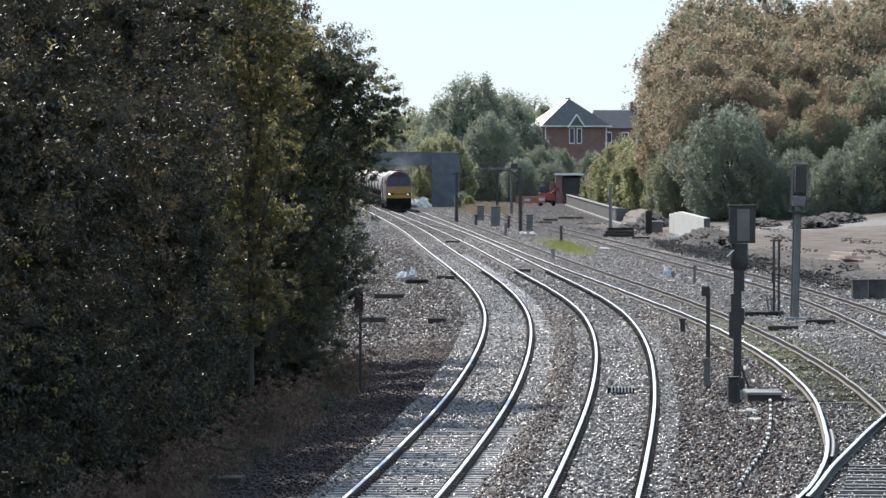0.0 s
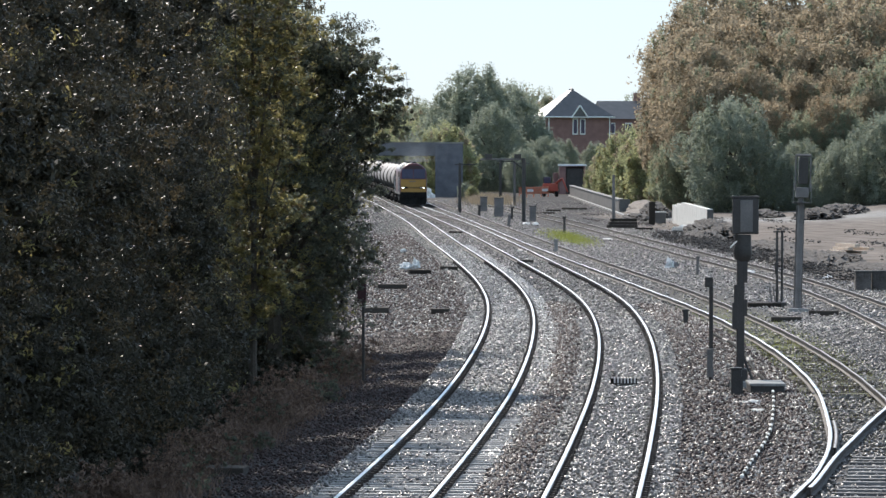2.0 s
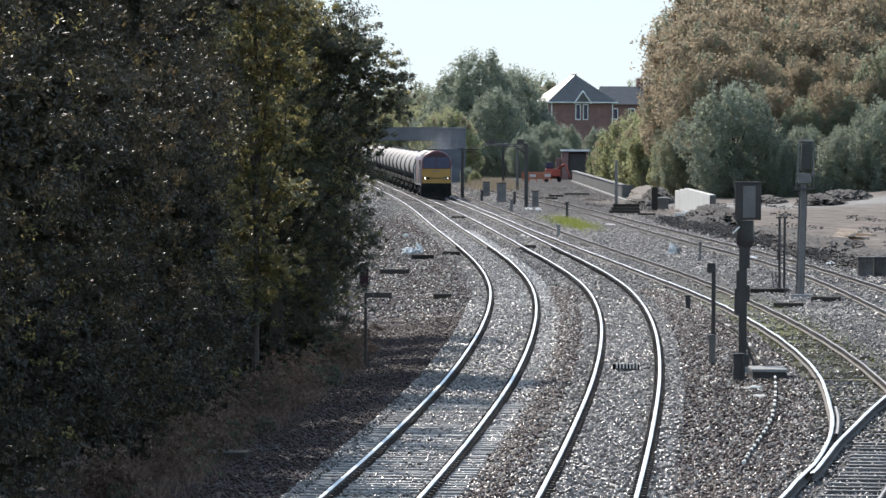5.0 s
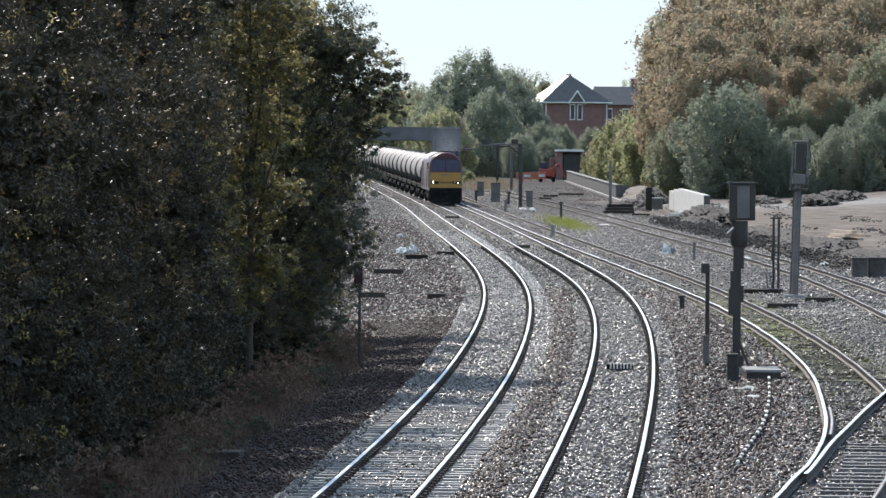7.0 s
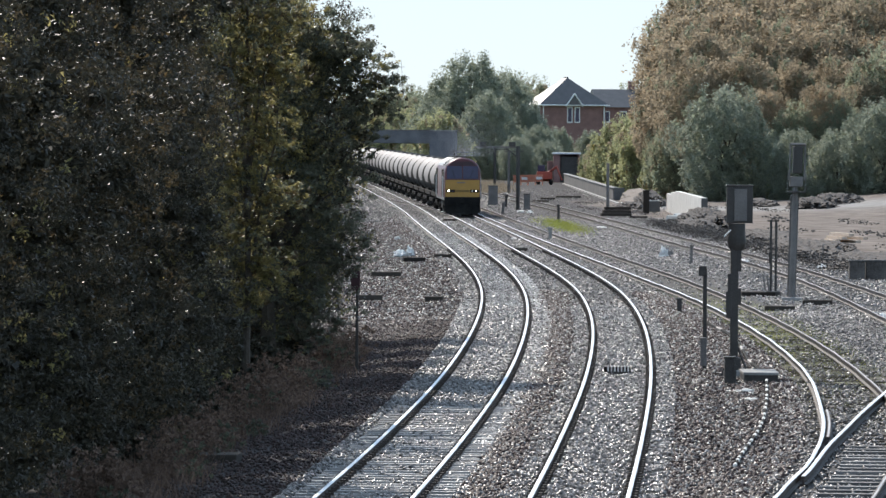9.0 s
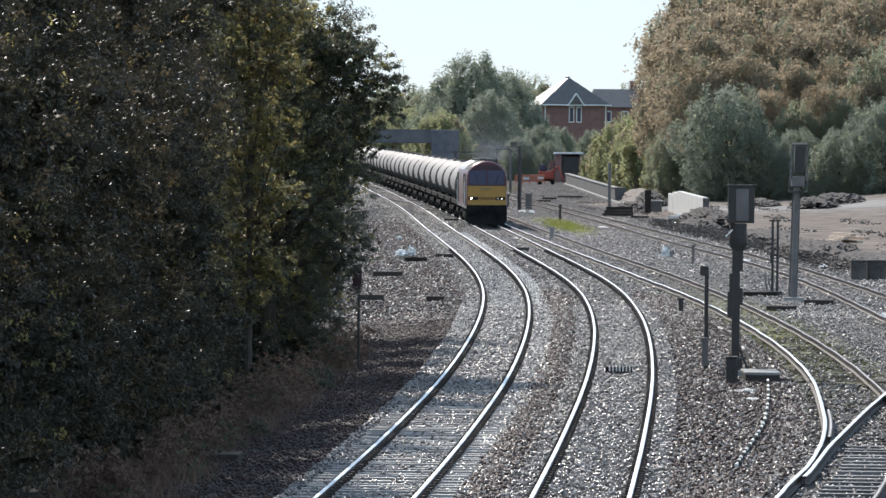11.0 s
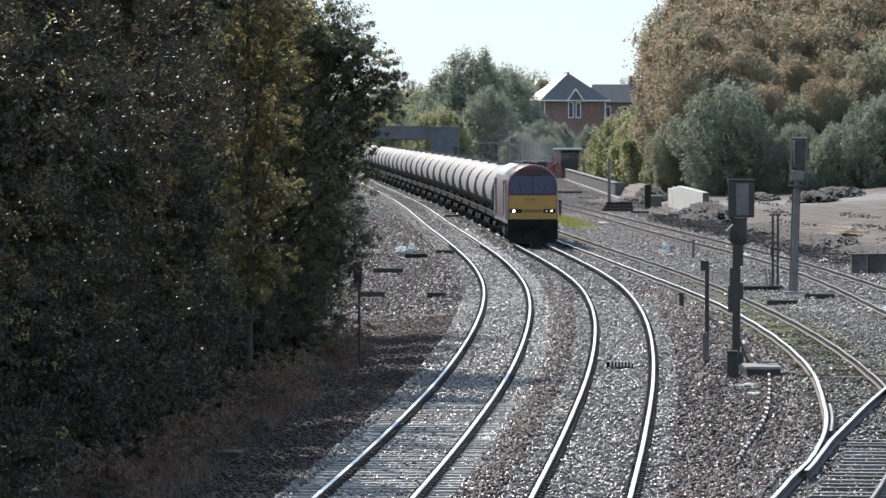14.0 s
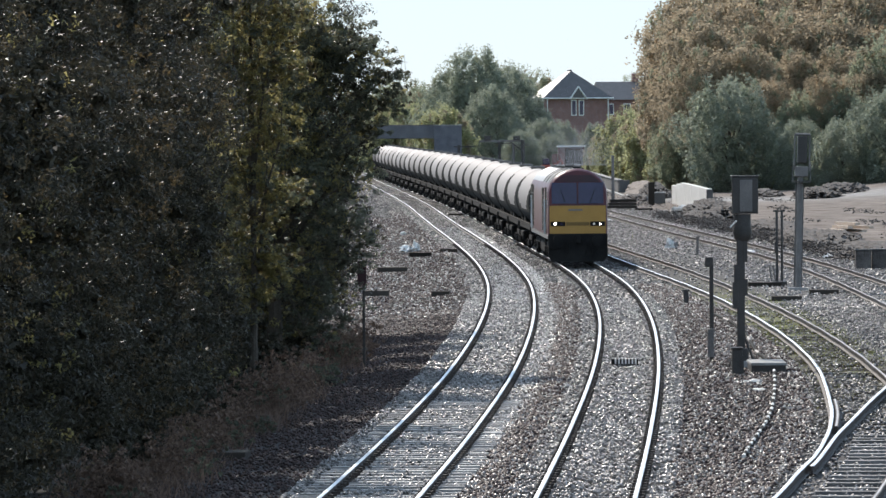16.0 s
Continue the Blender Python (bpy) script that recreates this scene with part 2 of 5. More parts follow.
def shell(name, verts, faces, material, parent=None, label=""):
    """A mesh object straight from arrays of places and of triangles or quads."""
    me = bpy.data.meshes.new(name)
    me.vertices.add(len(verts))
    me.vertices.foreach_set("co", np.asarray(verts, np.float32).ravel())
    faces = np.asarray(faces, np.int32)
    me.loops.add(faces.size)
    me.loops.foreach_set("vertex_index", faces.ravel())
    me.polygons.add(len(faces))
    me.polygons.foreach_set("loop_start", np.arange(0, faces.size, faces.shape[1], dtype=np.int32))
    me.update(calc_edges=True)
    me.materials.append(material)
    ob = new(name, me)
    ob.parent = parent
    return tagged(ob, label)


def glide(table):
    """A smooth line through (y, x) pairs: returns x at any y."""
    ys, xs = np.array(table, float).T
    slopes = np.gradient(xs, ys)

    def at(y):
        y = np.asarray(y, float)
        i = np.clip(np.searchsorted(ys, y) - 1, 0, len(ys) - 2)
        h = ys[i + 1] - ys[i]
        s = (y - ys[i]) / h
        cubic = (1 + 2 * s) * (1 - s) ** 2 * xs[i] + s * (1 - s) ** 2 * h * slopes[i] + s * s * (3 - 2 * s) * xs[i + 1] + s * s * (s - 1) * h * slopes[i + 1]
        line = np.where(y < ys[0], xs[0] + (y - ys[0]) * slopes[0], xs[-1] + (y - ys[-1]) * slopes[-1])
        return np.where((y < ys[0]) | (y > ys[-1]), line, cubic)
    return at


# ---- the plan of the lines: x of each centre line or rail, by distance y ----
UP_LINE = glide(((-80, -8.8), (0, -5.68), (60, -2.97), (90, -1.61), (120, -0.29), (150, 0.80), (170, 1.35), (190, 1.78), (210, 2.08), (230, 2.22), (250, 2.17),
                 (275, 1.90), (300, 1.46), (330, 0.83), (360, 0.16), (400, -0.68), (450, -1.69), (500, -2.91), (560, -4.58), (640, -6.92), (800, -11.63), (1100, -20.47)))
DOWN_LINE = glide(((-80, -5.17), (0, -2.18), (60, 0.42), (90, 1.72), (120, 3.0), (150, 4.13), (170, 4.74), (190, 5.22), (210, 5.53), (230, 5.65), (250, 5.52),
                   (275, 5.11), (300, 4.57), (330, 3.92), (360, 3.25), (400, 2.32), (450, 1.03), (500, -0.41), (560, -2.22), (640, -4.63), (800, -9.47), (1100, -18.54)))
LOOP_LEFT = glide(((60, 0.6), (90, 4.03), (100, 5.14), (105, 5.66), (110.3, 6.23), (116.3, 6.77), (126.5, 7.49), (135, 7.92), (150, 8.56), (170, 8.97), (190, 9.03), (210, 8.84), (230, 8.44), (250, 7.86),
                   (275, 7.16), (300, 6.42), (330, 5.55), (360, 4.70), (400, 3.68), (450, 2.40), (500, 1.10), (560, -0.45), (640, -2.5), (800, -6.6)))
LOOP_RIGHT = glide(((90, 5.55), (100, 6.65), (105.5, 7.22), (115, 8.14), (125, 8.92), (135, 9.45), (150, 9.89), (170, 10.2), (190, 10.26), (210, 10.11), (230, 9.85), (250, 9.45), (275, 8.73),
                    (300, 7.93), (330, 7.03), (360, 6.2), (400, 5.13), (450, 3.83), (500, 2.54), (560, 0.99), (640, -1.07), (800, -5.2)))
SIDING_LEFT = glide(((60, 12.3), (120, 12.89), (150, 13.18), (190, 13.57), (210, 13.76), (230, 13.93), (250, 13.95), (275, 13.68), (300, 13.04), (330, 12.08),
                     (360, 11.22), (400, 10.24), (450, 8.85), (500, 7.13), (560, 5.0), (640, 2.17)))
SIDING_RIGHT = glide(((60, 14.2), (120, 15.0), (150, 15.4), (190, 15.6), (210, 15.7), (230, 15.65), (250, 15.5), (275, 15.16), (300, 14.56), (330, 13.68),
                      (360, 12.77), (400, 11.57), (450, 10.1), (500, 8.56), (560, 6.49), (640, 3.68)))
TURNOUT_RAIL = glide(((105, 5.74), (107, 6.0), (112, 6.51), (117.4, 7.03), (124.2, 7.76), (131.8, 8.58), (141.3, 9.66), (160, 11.8), (180, 14.1)))
RAIL_TOP = 0.20
# ---- ground ----
def smooth_step(a, b, v):
    s = np.clip((v - a) / (b - a), 0, 1)
    return s * s * (3 - 2 * s)


def make_ground():
    xs = np.concatenate([np.linspace(-1500, -60, 12), np.linspace(-50, -16, 12), np.arange(-15, 32, 0.5), np.linspace(33, 60, 14), np.linspace(75, 1500, 14)])
    ys = np.concatenate([np.linspace(-300, 60, 14), np.arange(64, 360, 1.5), np.arange(360, 900, 4), np.linspace(910, 4000, 40)])
    gx, gy = np.meshgrid(xs, ys)
    nx, ny = len(xs), len(ys)
    left, right = UP_LINE(gy), DOWN_LINE(gy)
    wobble = 0.5 * np.sin(gy * 0.21) + 0.35 * np.sin(gy * 0.53 + gx) + 0.2 * np.sin(gx * 2.1 + gy * 0.11)
    # a low bank down to the cess beside the near line, and low rises by the woods
    z = -0.16 * smooth_step(2.0, 3.4, left - gx) + 0.02 * np.sin(gx * 3.1) * np.sin(gy * 0.9)
    between = np.abs(gx - (left + right) / 2)
    z -= 0.05 * np.exp(-(between / 0.5) ** 2)
    z += 1.6 * smooth_step(24, 48, gx) * smooth_step(420, 520, gy)
    z += 0.5 * smooth_step(7, 20, left - gx)
    verts = np.stack([gx, gy, z], -1).reshape(-1, 3)
    i = (np.arange(ny - 1)[:, None] * nx + np.arange(nx - 1)).ravel()
    ob = shell("ground", verts, np.stack([i, i + 1, i + nx + 1, i + nx], -1), GROUND)
    siding = (SIDING_LEFT(gy) + SIDING_RIGHT(gy)) / 2
    masks = {
        "ash": np.clip(smooth_step(1.5, 2.4, left - gx + 0.25 * wobble) * 0.9
                       + 0.75 * smooth_step(1.0, 1.8, gx - siding + 0.4 * wobble)
                       + smooth_step(380, 470, gy) * (0.35 + 0.3 * wobble), 0, 1),
        "sand": smooth_step(3.5, 5.5, gx - siding + 0.6 * wobble) * smooth_step(270, 300, gy) * (1 - smooth_step(530, 560, gy)),
        "meadow": np.clip(smooth_step(9, 14, left - gx) + smooth_step(36, 44, gx) + smooth_step(760, 820, gy), 0, 1),
        "moss": np.exp(-((gx - 9.6) / 1.1) ** 2) * np.exp(-((gy - 185) / 38) ** 2) * (0.75 + 0.3 * wobble),
        "path": np.exp(-((gy - 500 - 4 * wobble) / 16) ** 2) * smooth_step(8, 10, gx - siding),
    }
    for name, values in masks.items():
        ob.data.attributes.new(name, "FLOAT", "POINT").data.foreach_set("value", np.clip(values, 0, 1).astype(np.float32).ravel())
    ob.data.polygons.foreach_set("use_smooth", [True] * len(ob.data.polygons))
    return tagged(ob, "grey stone ballast, dark ash and sandy trackside ground", "ground", kind="structure")


make_ground()


# ---- the lines: rails and sleepers ----
RAIL_SECTION = ((-0.035, -0.003), (-0.017, 0.0), (0.017, 0.0), (0.035, -0.003), (0.036, -0.035), (0.010, -0.05), (0.010, -0.125), (0.070, -0.142), (0.070, -0.155), (-0.070, -0.155), (-0.070, -0.142),
                (-0.010, -0.125), (-0.010, -0.05), (-0.036, -0.035))


def rail(centre, offset, y0, y1, parent, head, step=1.5, label="", wavy=0.0):
    ys = np.arange(y0, y1 + step, step)
    xs = centre(ys)
    slope = np.gradient(xs, ys)
    rings = []
    for y, x, s in zip(ys, xs, slope):
        side = Vector((1, -s, 0)).normalized()
        dip = wavy * (math.sin(y * 0.61) + 0.6 * math.sin(y * 1.7 + offset))
        rings.append([Vector((x, y, RAIL_TOP + dip + h)) + side * (offset + w) for w, h in RAIL_SECTION])
    bm = loft(rings)
    count = len(RAIL_SECTION)
    bright = (0, 1, 2) if head is SHINY_RAIL else (1,)
    for k, f in enumerate(bm.faces):
        f.material_index = 0 if k % count in bright and k < count * (len(rings) - 1) else 1
    return part("rail", bm, (head, RUSTY_RAIL), parent, label)


def sleeper_mesh(name, length, material, width=0.26, height=0.20):
    bm = box((length, width, height), (0, 0, -height))
    for v in bm.verts:
        if v.co.z > -0.01:
            v.co.y *= 0.82
            v.co.x *= 0.995
            v.co.z -= 0.012 * (abs(v.co.x) < length * 0.3)
    me = bpy.data.meshes.new(name)
    bm.to_mesh(me)
    bm.free()
    me.materials.append(material)
    return me


def sleepers(centre, parent, me, y0, count, pitch, top):
    for k in range(count):
        y = y0 + k * pitch
        ob = new("sleeper", me)
        ob.parent = parent
        s = float(centre(y + 1) - centre(y - 1)) / 2
        ob.matrix_basis = pose(float(centre(y)) + random.uniform(-0.03, 0.03), y + random.uniform(-0.03, 0.03), top - 0.075 * float(smooth_step(170, 270, y)) + random.uniform(-0.012, 0.008), 0, 0, -math.degrees(math.atan(s)))


def chairs(centre, parent, y0, count, pitch, top):
    """Dark cast fastenings that hold each rail to its sleepers."""
    bm = box((0.25, 0.15, 0.045))
    box((0.09, 0.10, 0.04), (-0.075, 0, 0.045), bm=bm)
    box((0.09, 0.10, 0.04), (0.075, 0, 0.045), bm=bm)
    me = bpy.data.meshes.new("rail_chair")
    bm.to_mesh(me)
    bm.free()
    me.materials.append(RUSTY_RAIL)
    for k in range(count):
        y = y0 + k * pitch
        for side in (-0.753, 0.753):
            ob = new("rail_chair", me)
            ob.parent = parent
            ob.matrix_basis = pose(float(centre(y)) + side, y, top)


def crossover(y):
    """The centre of the crossover road between the two running lines."""
    s = smooth_step(556, 468, np.asarray(y, float))
    return UP_LINE(y) * (1 - s) + DOWN_LINE(y) * s


def make_lines():
    up = thing("railway_track", "running line with bright rails on concrete sleepers", "railway track", kind="structure")
    down = thing("railway_track", "curving running line with bright rails, under the train", "railway track", kind="structure")
    loop = thing("railway_track", "lightly rusted loop line with worn rails", "railway track", kind="structure")
    siding = thing("railway_track", "dull siding rails in dirty ballast", "railway track", kind="structure")
    for line, centre in ((up, UP_LINE), (down, DOWN_LINE)):
        for side in (-0.753, 0.753):
            rail(centre, side, 60, 960, line, SHINY_RAIL)
    for centre in (LOOP_LEFT, LOOP_RIGHT):
        rail(centre, 0, 80, 640, loop, SHINY_RAIL if centre is LOOP_LEFT else DULL_RAIL, wavy=0.006)
    rail(TURNOUT_RAIL, 0, 107, 175, loop, SHINY_RAIL, label="turnout rail")
    rail(LOOP_LEFT, 0.11, 121, 133, loop, DULL_RAIL, label="check rail")
    for centre in (SIDING_LEFT, SIDING_RIGHT):
        rail(centre, 0, 150, 600, siding, DULL_RAIL, wavy=0.006)
    cross = thing("railway_track", "crossover rails between the two running lines", "railway track", kind="structure")
    for side in (-0.753, 0.753):
        rail(crossover, side, 466, 558, cross, DULL_RAIL)
    chairs(UP_LINE, up, 88, 290, 0.78, 0.07)
    chairs(DOWN_LINE, down, 88, 290, 0.78, 0.05)
    concrete = sleeper_mesh("sleeper", 2.5, SLEEPER)
    timber = sleeper_mesh("timber", 2.6, TIMBER)
    sleepers(UP_LINE, up, concrete, 88, 62, 0.78, 0.092)
    sleepers(UP_LINE, up, concrete, 88 + 62 * 0.78, 228, 0.78, 0.062)
    sleepers(DOWN_LINE, down, concrete, 88, 290, 0.78, 0.035)
    long_timber = sleeper_mesh("timber", 3.4, GREY_TIMBER, 0.32)
    sleepers(lambda y: LOOP_LEFT(y) + 2.15, loop, long_timber, 96, 22, 1.15, 0.07)
    sleepers(lambda y: (LOOP_LEFT(y) + LOOP_RIGHT(y)) / 2, loop, timber, 122, 163, 0.75, 0.018)
    sleepers(lambda y: (SIDING_LEFT(y) + SIDING_RIGHT(y)) / 2, siding, timber, 200, 120, 0.75, 0.02)


make_lines()


def pebbles(n, where, size, seed, name, label, material=STONE):
    """Many small angular stones in one mesh; where(rng, n) gives their places."""
    rng = np.random.default_rng(seed)
    at = where(rng, n)
    r = rng.uniform(*size, len(at))
    base = np.array([(1, 0, 0), (-1, 0, 0), (0, 1, 0), (0, -1, 0), (0, 0, 1), (0, 0, -1)], float)
    v = base * rng.uniform(0.65, 1.35, (len(at), 6, 1)) + rng.uniform(-0.35, 0.35, (len(at), 6, 3))
    spin = rng.uniform(0, 2 * np.pi, len(at))
    c, s = np.cos(spin)[:, None], np.sin(spin)[:, None]
    v = np.stack([v[..., 0] * c - v[..., 1] * s, v[..., 0] * s + v[..., 1] * c, v[..., 2] * 0.75], -1) * r[:, None, None] + at[:, None]
    tri = np.array([(0, 2, 4), (2, 1, 4), (1, 3, 4), (3, 0, 4), (2, 0, 5), (1, 2, 5), (3, 1, 5), (0, 3, 5)])
    faces = (np.arange(len(at))[:, None, None] * 6 + tri).reshape(-1, 3)
    return tagged(shell(name, v.reshape(-1, 3), faces, material), label, "ballast", kind="stuff")


def bed(rng, n):
    """Stones inside the two running lines and round the loop."""
    y = 86 + 130 * rng.random(n) ** 1.4
    x = UP_LINE(y) - 1.5 + 12.5 * rng.random(n) ** 1.25
    on_bed = (np.abs(x - UP_LINE(y)) < 1.5) | (np.abs(x - DOWN_LINE(y)) < 1.3)
    keep = on_bed | ((x > LOOP_LEFT(y) - 0.9) & (rng.random(n) < np.where(y < 135, 0.12, 0.07)))
    phase = np.abs((y - 88) / 0.78 - np.round((y - 88) / 0.78)) * 0.78
    keep &= ~((phase < 0.15) & (np.abs(x - UP_LINE(y)) < 1.3) & (rng.random(n) < np.where(np.abs(x - UP_LINE(y)) < 0.7, 0.42, 0.90)) & (y < 136) & (np.sin(y * 0.37 + 1.3 * np.sin(x * 2)) > -0.7 + 0.5 * (np.abs(x - UP_LINE(y)) < 0.7)))
    for line in (UP_LINE, DOWN_LINE):
        keep &= np.abs(np.abs(x - line(y)) - 0.753) > 0.14
    lift = 0.045 * ((phase < 0.15) & on_bed)
    return np.stack([x, y, rng.uniform(0.0, 0.05, n) + lift], -1)[keep]


def between(rng, n):
    """Heaped brown stones between the running lines and out to the loop."""
    y = 86 + 150 * rng.random(n) ** 1.4
    six_foot = rng.random(n) < 0.4
    x = np.where(six_foot, (UP_LINE(y) + DOWN_LINE(y)) / 2 + rng.normal(size=n) * 0.3, DOWN_LINE(y) + 1.25 + rng.random(n) * (LOOP_LEFT(y) - DOWN_LINE(y) - 1.6).clip(0.3, 9))
    crest = 0.05 * np.exp(-((x - (UP_LINE(y) + DOWN_LINE(y)) / 2) / 0.35) ** 2)
    return np.stack([x, y, rng.uniform(0.0, 0.055, n) + crest], -1)


def far_lines(rng, n):
    y = 205 + 235 * rng.random(n) ** 1.25
    x = UP_LINE(y) - 8 + rng.random(n) * 26
    mossy = (np.abs(x - 9.6) < 1.5) & (y < 262) & (rng.random(n) < 0.75)
    return np.stack([x, y, rng.uniform(-0.01, 0.035, n)], -1)[~mossy & (x > UP_LINE(y) - 1.5)]


def cess_side(rng, n):
    y = 90 + 115 * rng.random(n)
    x = UP_LINE(y) - 1.34 - 4.4 * rng.random(n)
    return np.stack([x, y, -0.16 * smooth_step(2.0, 3.4, UP_LINE(y) - x) + rng.uniform(-0.005, 0.04, n)], -1)


def cess_far(rng, n):
    y = 200 + 240 * rng.random(n) ** 1.2
    x = UP_LINE(y) - 1.4 - 6.0 * rng.random(n)
    return np.stack([x, y, -0.16 * smooth_step(2.0, 3.4, UP_LINE(y) - x) + rng.uniform(-0.005, 0.045, n)], -1)


pebbles(150000, bed, (0.024, 0.053), 1, "ballast", "angular grey stone ballast between the rails")
def pale_strip(rng, n):
    """Fresh stone along the outer edge of the near line."""
    y = 120 + 250 * rng.random(n) ** 1.6
    x = UP_LINE(y) + np.where(rng.random(n) < 0.7, 0.92 + 0.5 * rng.random(n), -0.55 + 1.1 * rng.random(n))
    return np.stack([x, y, rng.uniform(0.01, 0.065, n)], -1)


def loop_side(rng, n):
    """Dirty stones round the loop line and out towards the siding."""
    y = 88 + 122 * rng.random(n)
    x = LOOP_LEFT(y) - 0.8 + 8.5 * rng.random(n)
    clear = (np.abs(x - LOOP_LEFT(y)) > 0.12) & (np.abs(x - LOOP_RIGHT(y)) > 0.12) & ((x < 8.4) | (x > 10.8) | (y < 150) | (rng.random(n) < 0.35))
    return np.stack([x, y, rng.uniform(-0.01, 0.04, n)], -1)[clear]


pebbles(30000, loop_side, (0.026, 0.055), 13, "ballast", "dirty dark stone ballast round the loop line", DIRTY_STONE)
pebbles(14000, pale_strip, (0.022, 0.045), 5, "ballast", "fresh pale crushed stone along the near line", PALE_STONE)
pebbles(42000, between, (0.026, 0.058), 4, "ballast", "heaped rust-brown stone ballast between the lines", BROWN_STONE)
pebbles(15000, between, (0.024, 0.052), 11, "ballast", "loose grey stones among the rust-brown ballast", STONE)
def beyond(rng, n):
    y = 415 + 245 * rng.random(n)
    x = UP_LINE(y) - 9 + rng.random(n) * 30
    keep = (x < 6.5) | (rng.random(n) < 0.25)
    return np.stack([x, y, rng.uniform(-0.02, 0.04, n)], -1)[keep]


def yard_rubble(rng, n):
    y = 290 + 250 * rng.random(n)
    x = (SIDING_LEFT(y) + SIDING_RIGHT(y)) / 2 + 3 + 22 * rng.random(n) ** 1.5
    keep = np.sin(y * 0.11 + 0.4 * x) + np.sin(x * 1.3 - y * 0.05) + rng.normal(size=n) * 0.5 > 1.3
    return np.stack([x, y, rng.uniform(-0.02, 0.06, n)], -1)[keep]


pebbles(24000, yard_rubble, (0.03, 0.09), 8, "rubble", "scattered dark rubble and clods on the sandy yard", SPOIL)
pebbles(30000, beyond, (0.035, 0.085), 6, "ballast", "coarse dirty stones and rubble towards the bridge", DIRTY_STONE)
pebbles(38000, far_lines, (0.035, 0.07), 2, "ballast", "loose dirty stone ballast round the far lines", DIRTY_STONE)
pebbles(20000, far_lines, (0.035, 0.07), 12, "ballast", "paler loose stones round the far lines", STONE)
pebbles(22000, cess_far, (0.03, 0.065), 9, "ash_ballast", "dark ashy stones beside the far line", BROWN_STONE)
pebbles(7000, cess_far, (0.03, 0.065), 10, "ballast", "scattered grey stones beside the far line", STONE)
pebbles(34000, cess_side, (0.02, 0.05), 3, "ash_ballast", "dark ashy stones beside the line", BROWN_STONE)


# ---- trees ----
def leaves(name, blobs, count, size, seed, material, parent, label="", squash=0.85, up=0.35, per=70, spread=1.0):
    """A crown: leaves gathered in small clumps over the blobs (x, y, z, r)."""
    rng = np.random.default_rng(seed)
    blobs = np.array(blobs, float)
    weight = blobs[:, 3] ** 2
    clumps = int(max(12, count / per))
    pick = rng.choice(len(blobs), clumps, p=weight / weight.sum())
    way = rng.normal(size=(clumps, 3))
    way /= np.linalg.norm(way, axis=1)[:, None]
    reach = blobs[pick, 3] * rng.uniform(0.15, 1.25, clumps) ** 0.75
    centre = blobs[pick, :3] + way * reach[:, None] * (1, 1, squash)
    radius = blobs[pick, 3] * rng.uniform(0.14, 0.30, clumps) * (per / 70) ** 0.4 * spread
    i = rng.integers(0, clumps, count)
    out = rng.normal(size=(count, 3))
    out /= np.linalg.norm(out, axis=1)[:, None]
    at = centre[i] + out * (radius[i] * rng.random(count) ** 0.45)[:, None] * (1, 1, 0.7)
    nrm = out * 0.6 + rng.normal(size=(count, 3)) * 0.7 + (0, 0, up)
    nrm /= np.linalg.norm(nrm, axis=1)[:, None]
    a = np.cross(nrm, rng.normal(size=(count, 3)))
    a /= np.linalg.norm(a, axis=1)[:, None] + 1e-9
    b = np.cross(nrm, a)
    s = (size * rng.uniform(0.6, 1.35, count))[:, None]
    v = np.stack([at - a * s * 0.9 - b * s * 0.5, at - a * s * 0.9 + b * s * 0.5, at + a * s * 1.1], 1).reshape(-1, 3)
    faces = np.arange(count)[:, None] * 3 + np.array([0, 1, 2])
    return shell(name, v, faces, material, parent, label)


def trunk(parent, height, r, limbs, seed, lean=(0, 0)):
    """A tapered, slightly crooked trunk with limbs that end in the given places."""
    rng = random.Random(seed)
    bm, spots = bmesh.new(), []
    rings = []
    for k in range(9):
        s = k / 8
        c = Vector((lean[0] * s + rng.uniform(-1, 1) * r * 0.5 * (k > 0), lean[1] * s + rng.uniform(-1, 1) * r * 0.5 * (k > 0), height * s))
        spots.append(c)
        rr = r * (1.25 if k == 0 else 1 - 0.75 * s)
        rings.append([c + Vector((math.cos(a) * rr, math.sin(a) * rr, 0)) for a in np.linspace(0, 2 * math.pi, 8, endpoint=False)])
    loft(rings, bm=bm)
    for end in limbs:
        end = Vector(end)
        start = spots[min(7, max(2, int(8 * min(0.85, end.z / height * 0.6))))]
        mid = (start + end) / 2 + Vector((rng.uniform(-0.1, 0.1), rng.uniform(-0.1, 0.1), 0.12)) * (end - start).length
        path = [start, mid, end]
        radii = (r * 0.38, r * 0.24, r * 0.07)
        limb = []
        for p, rr in zip(path, radii):
            limb.append([p + Vector((math.cos(a) * rr, math.sin(a) * rr * 0.7, math.sin(a) * rr * 0.7)) for a in np.linspace(0, 2 * math.pi, 6, endpoint=False)])
        loft(limb, bm=bm)
    return part("trunk", bm, BARK, parent, smooth=True)


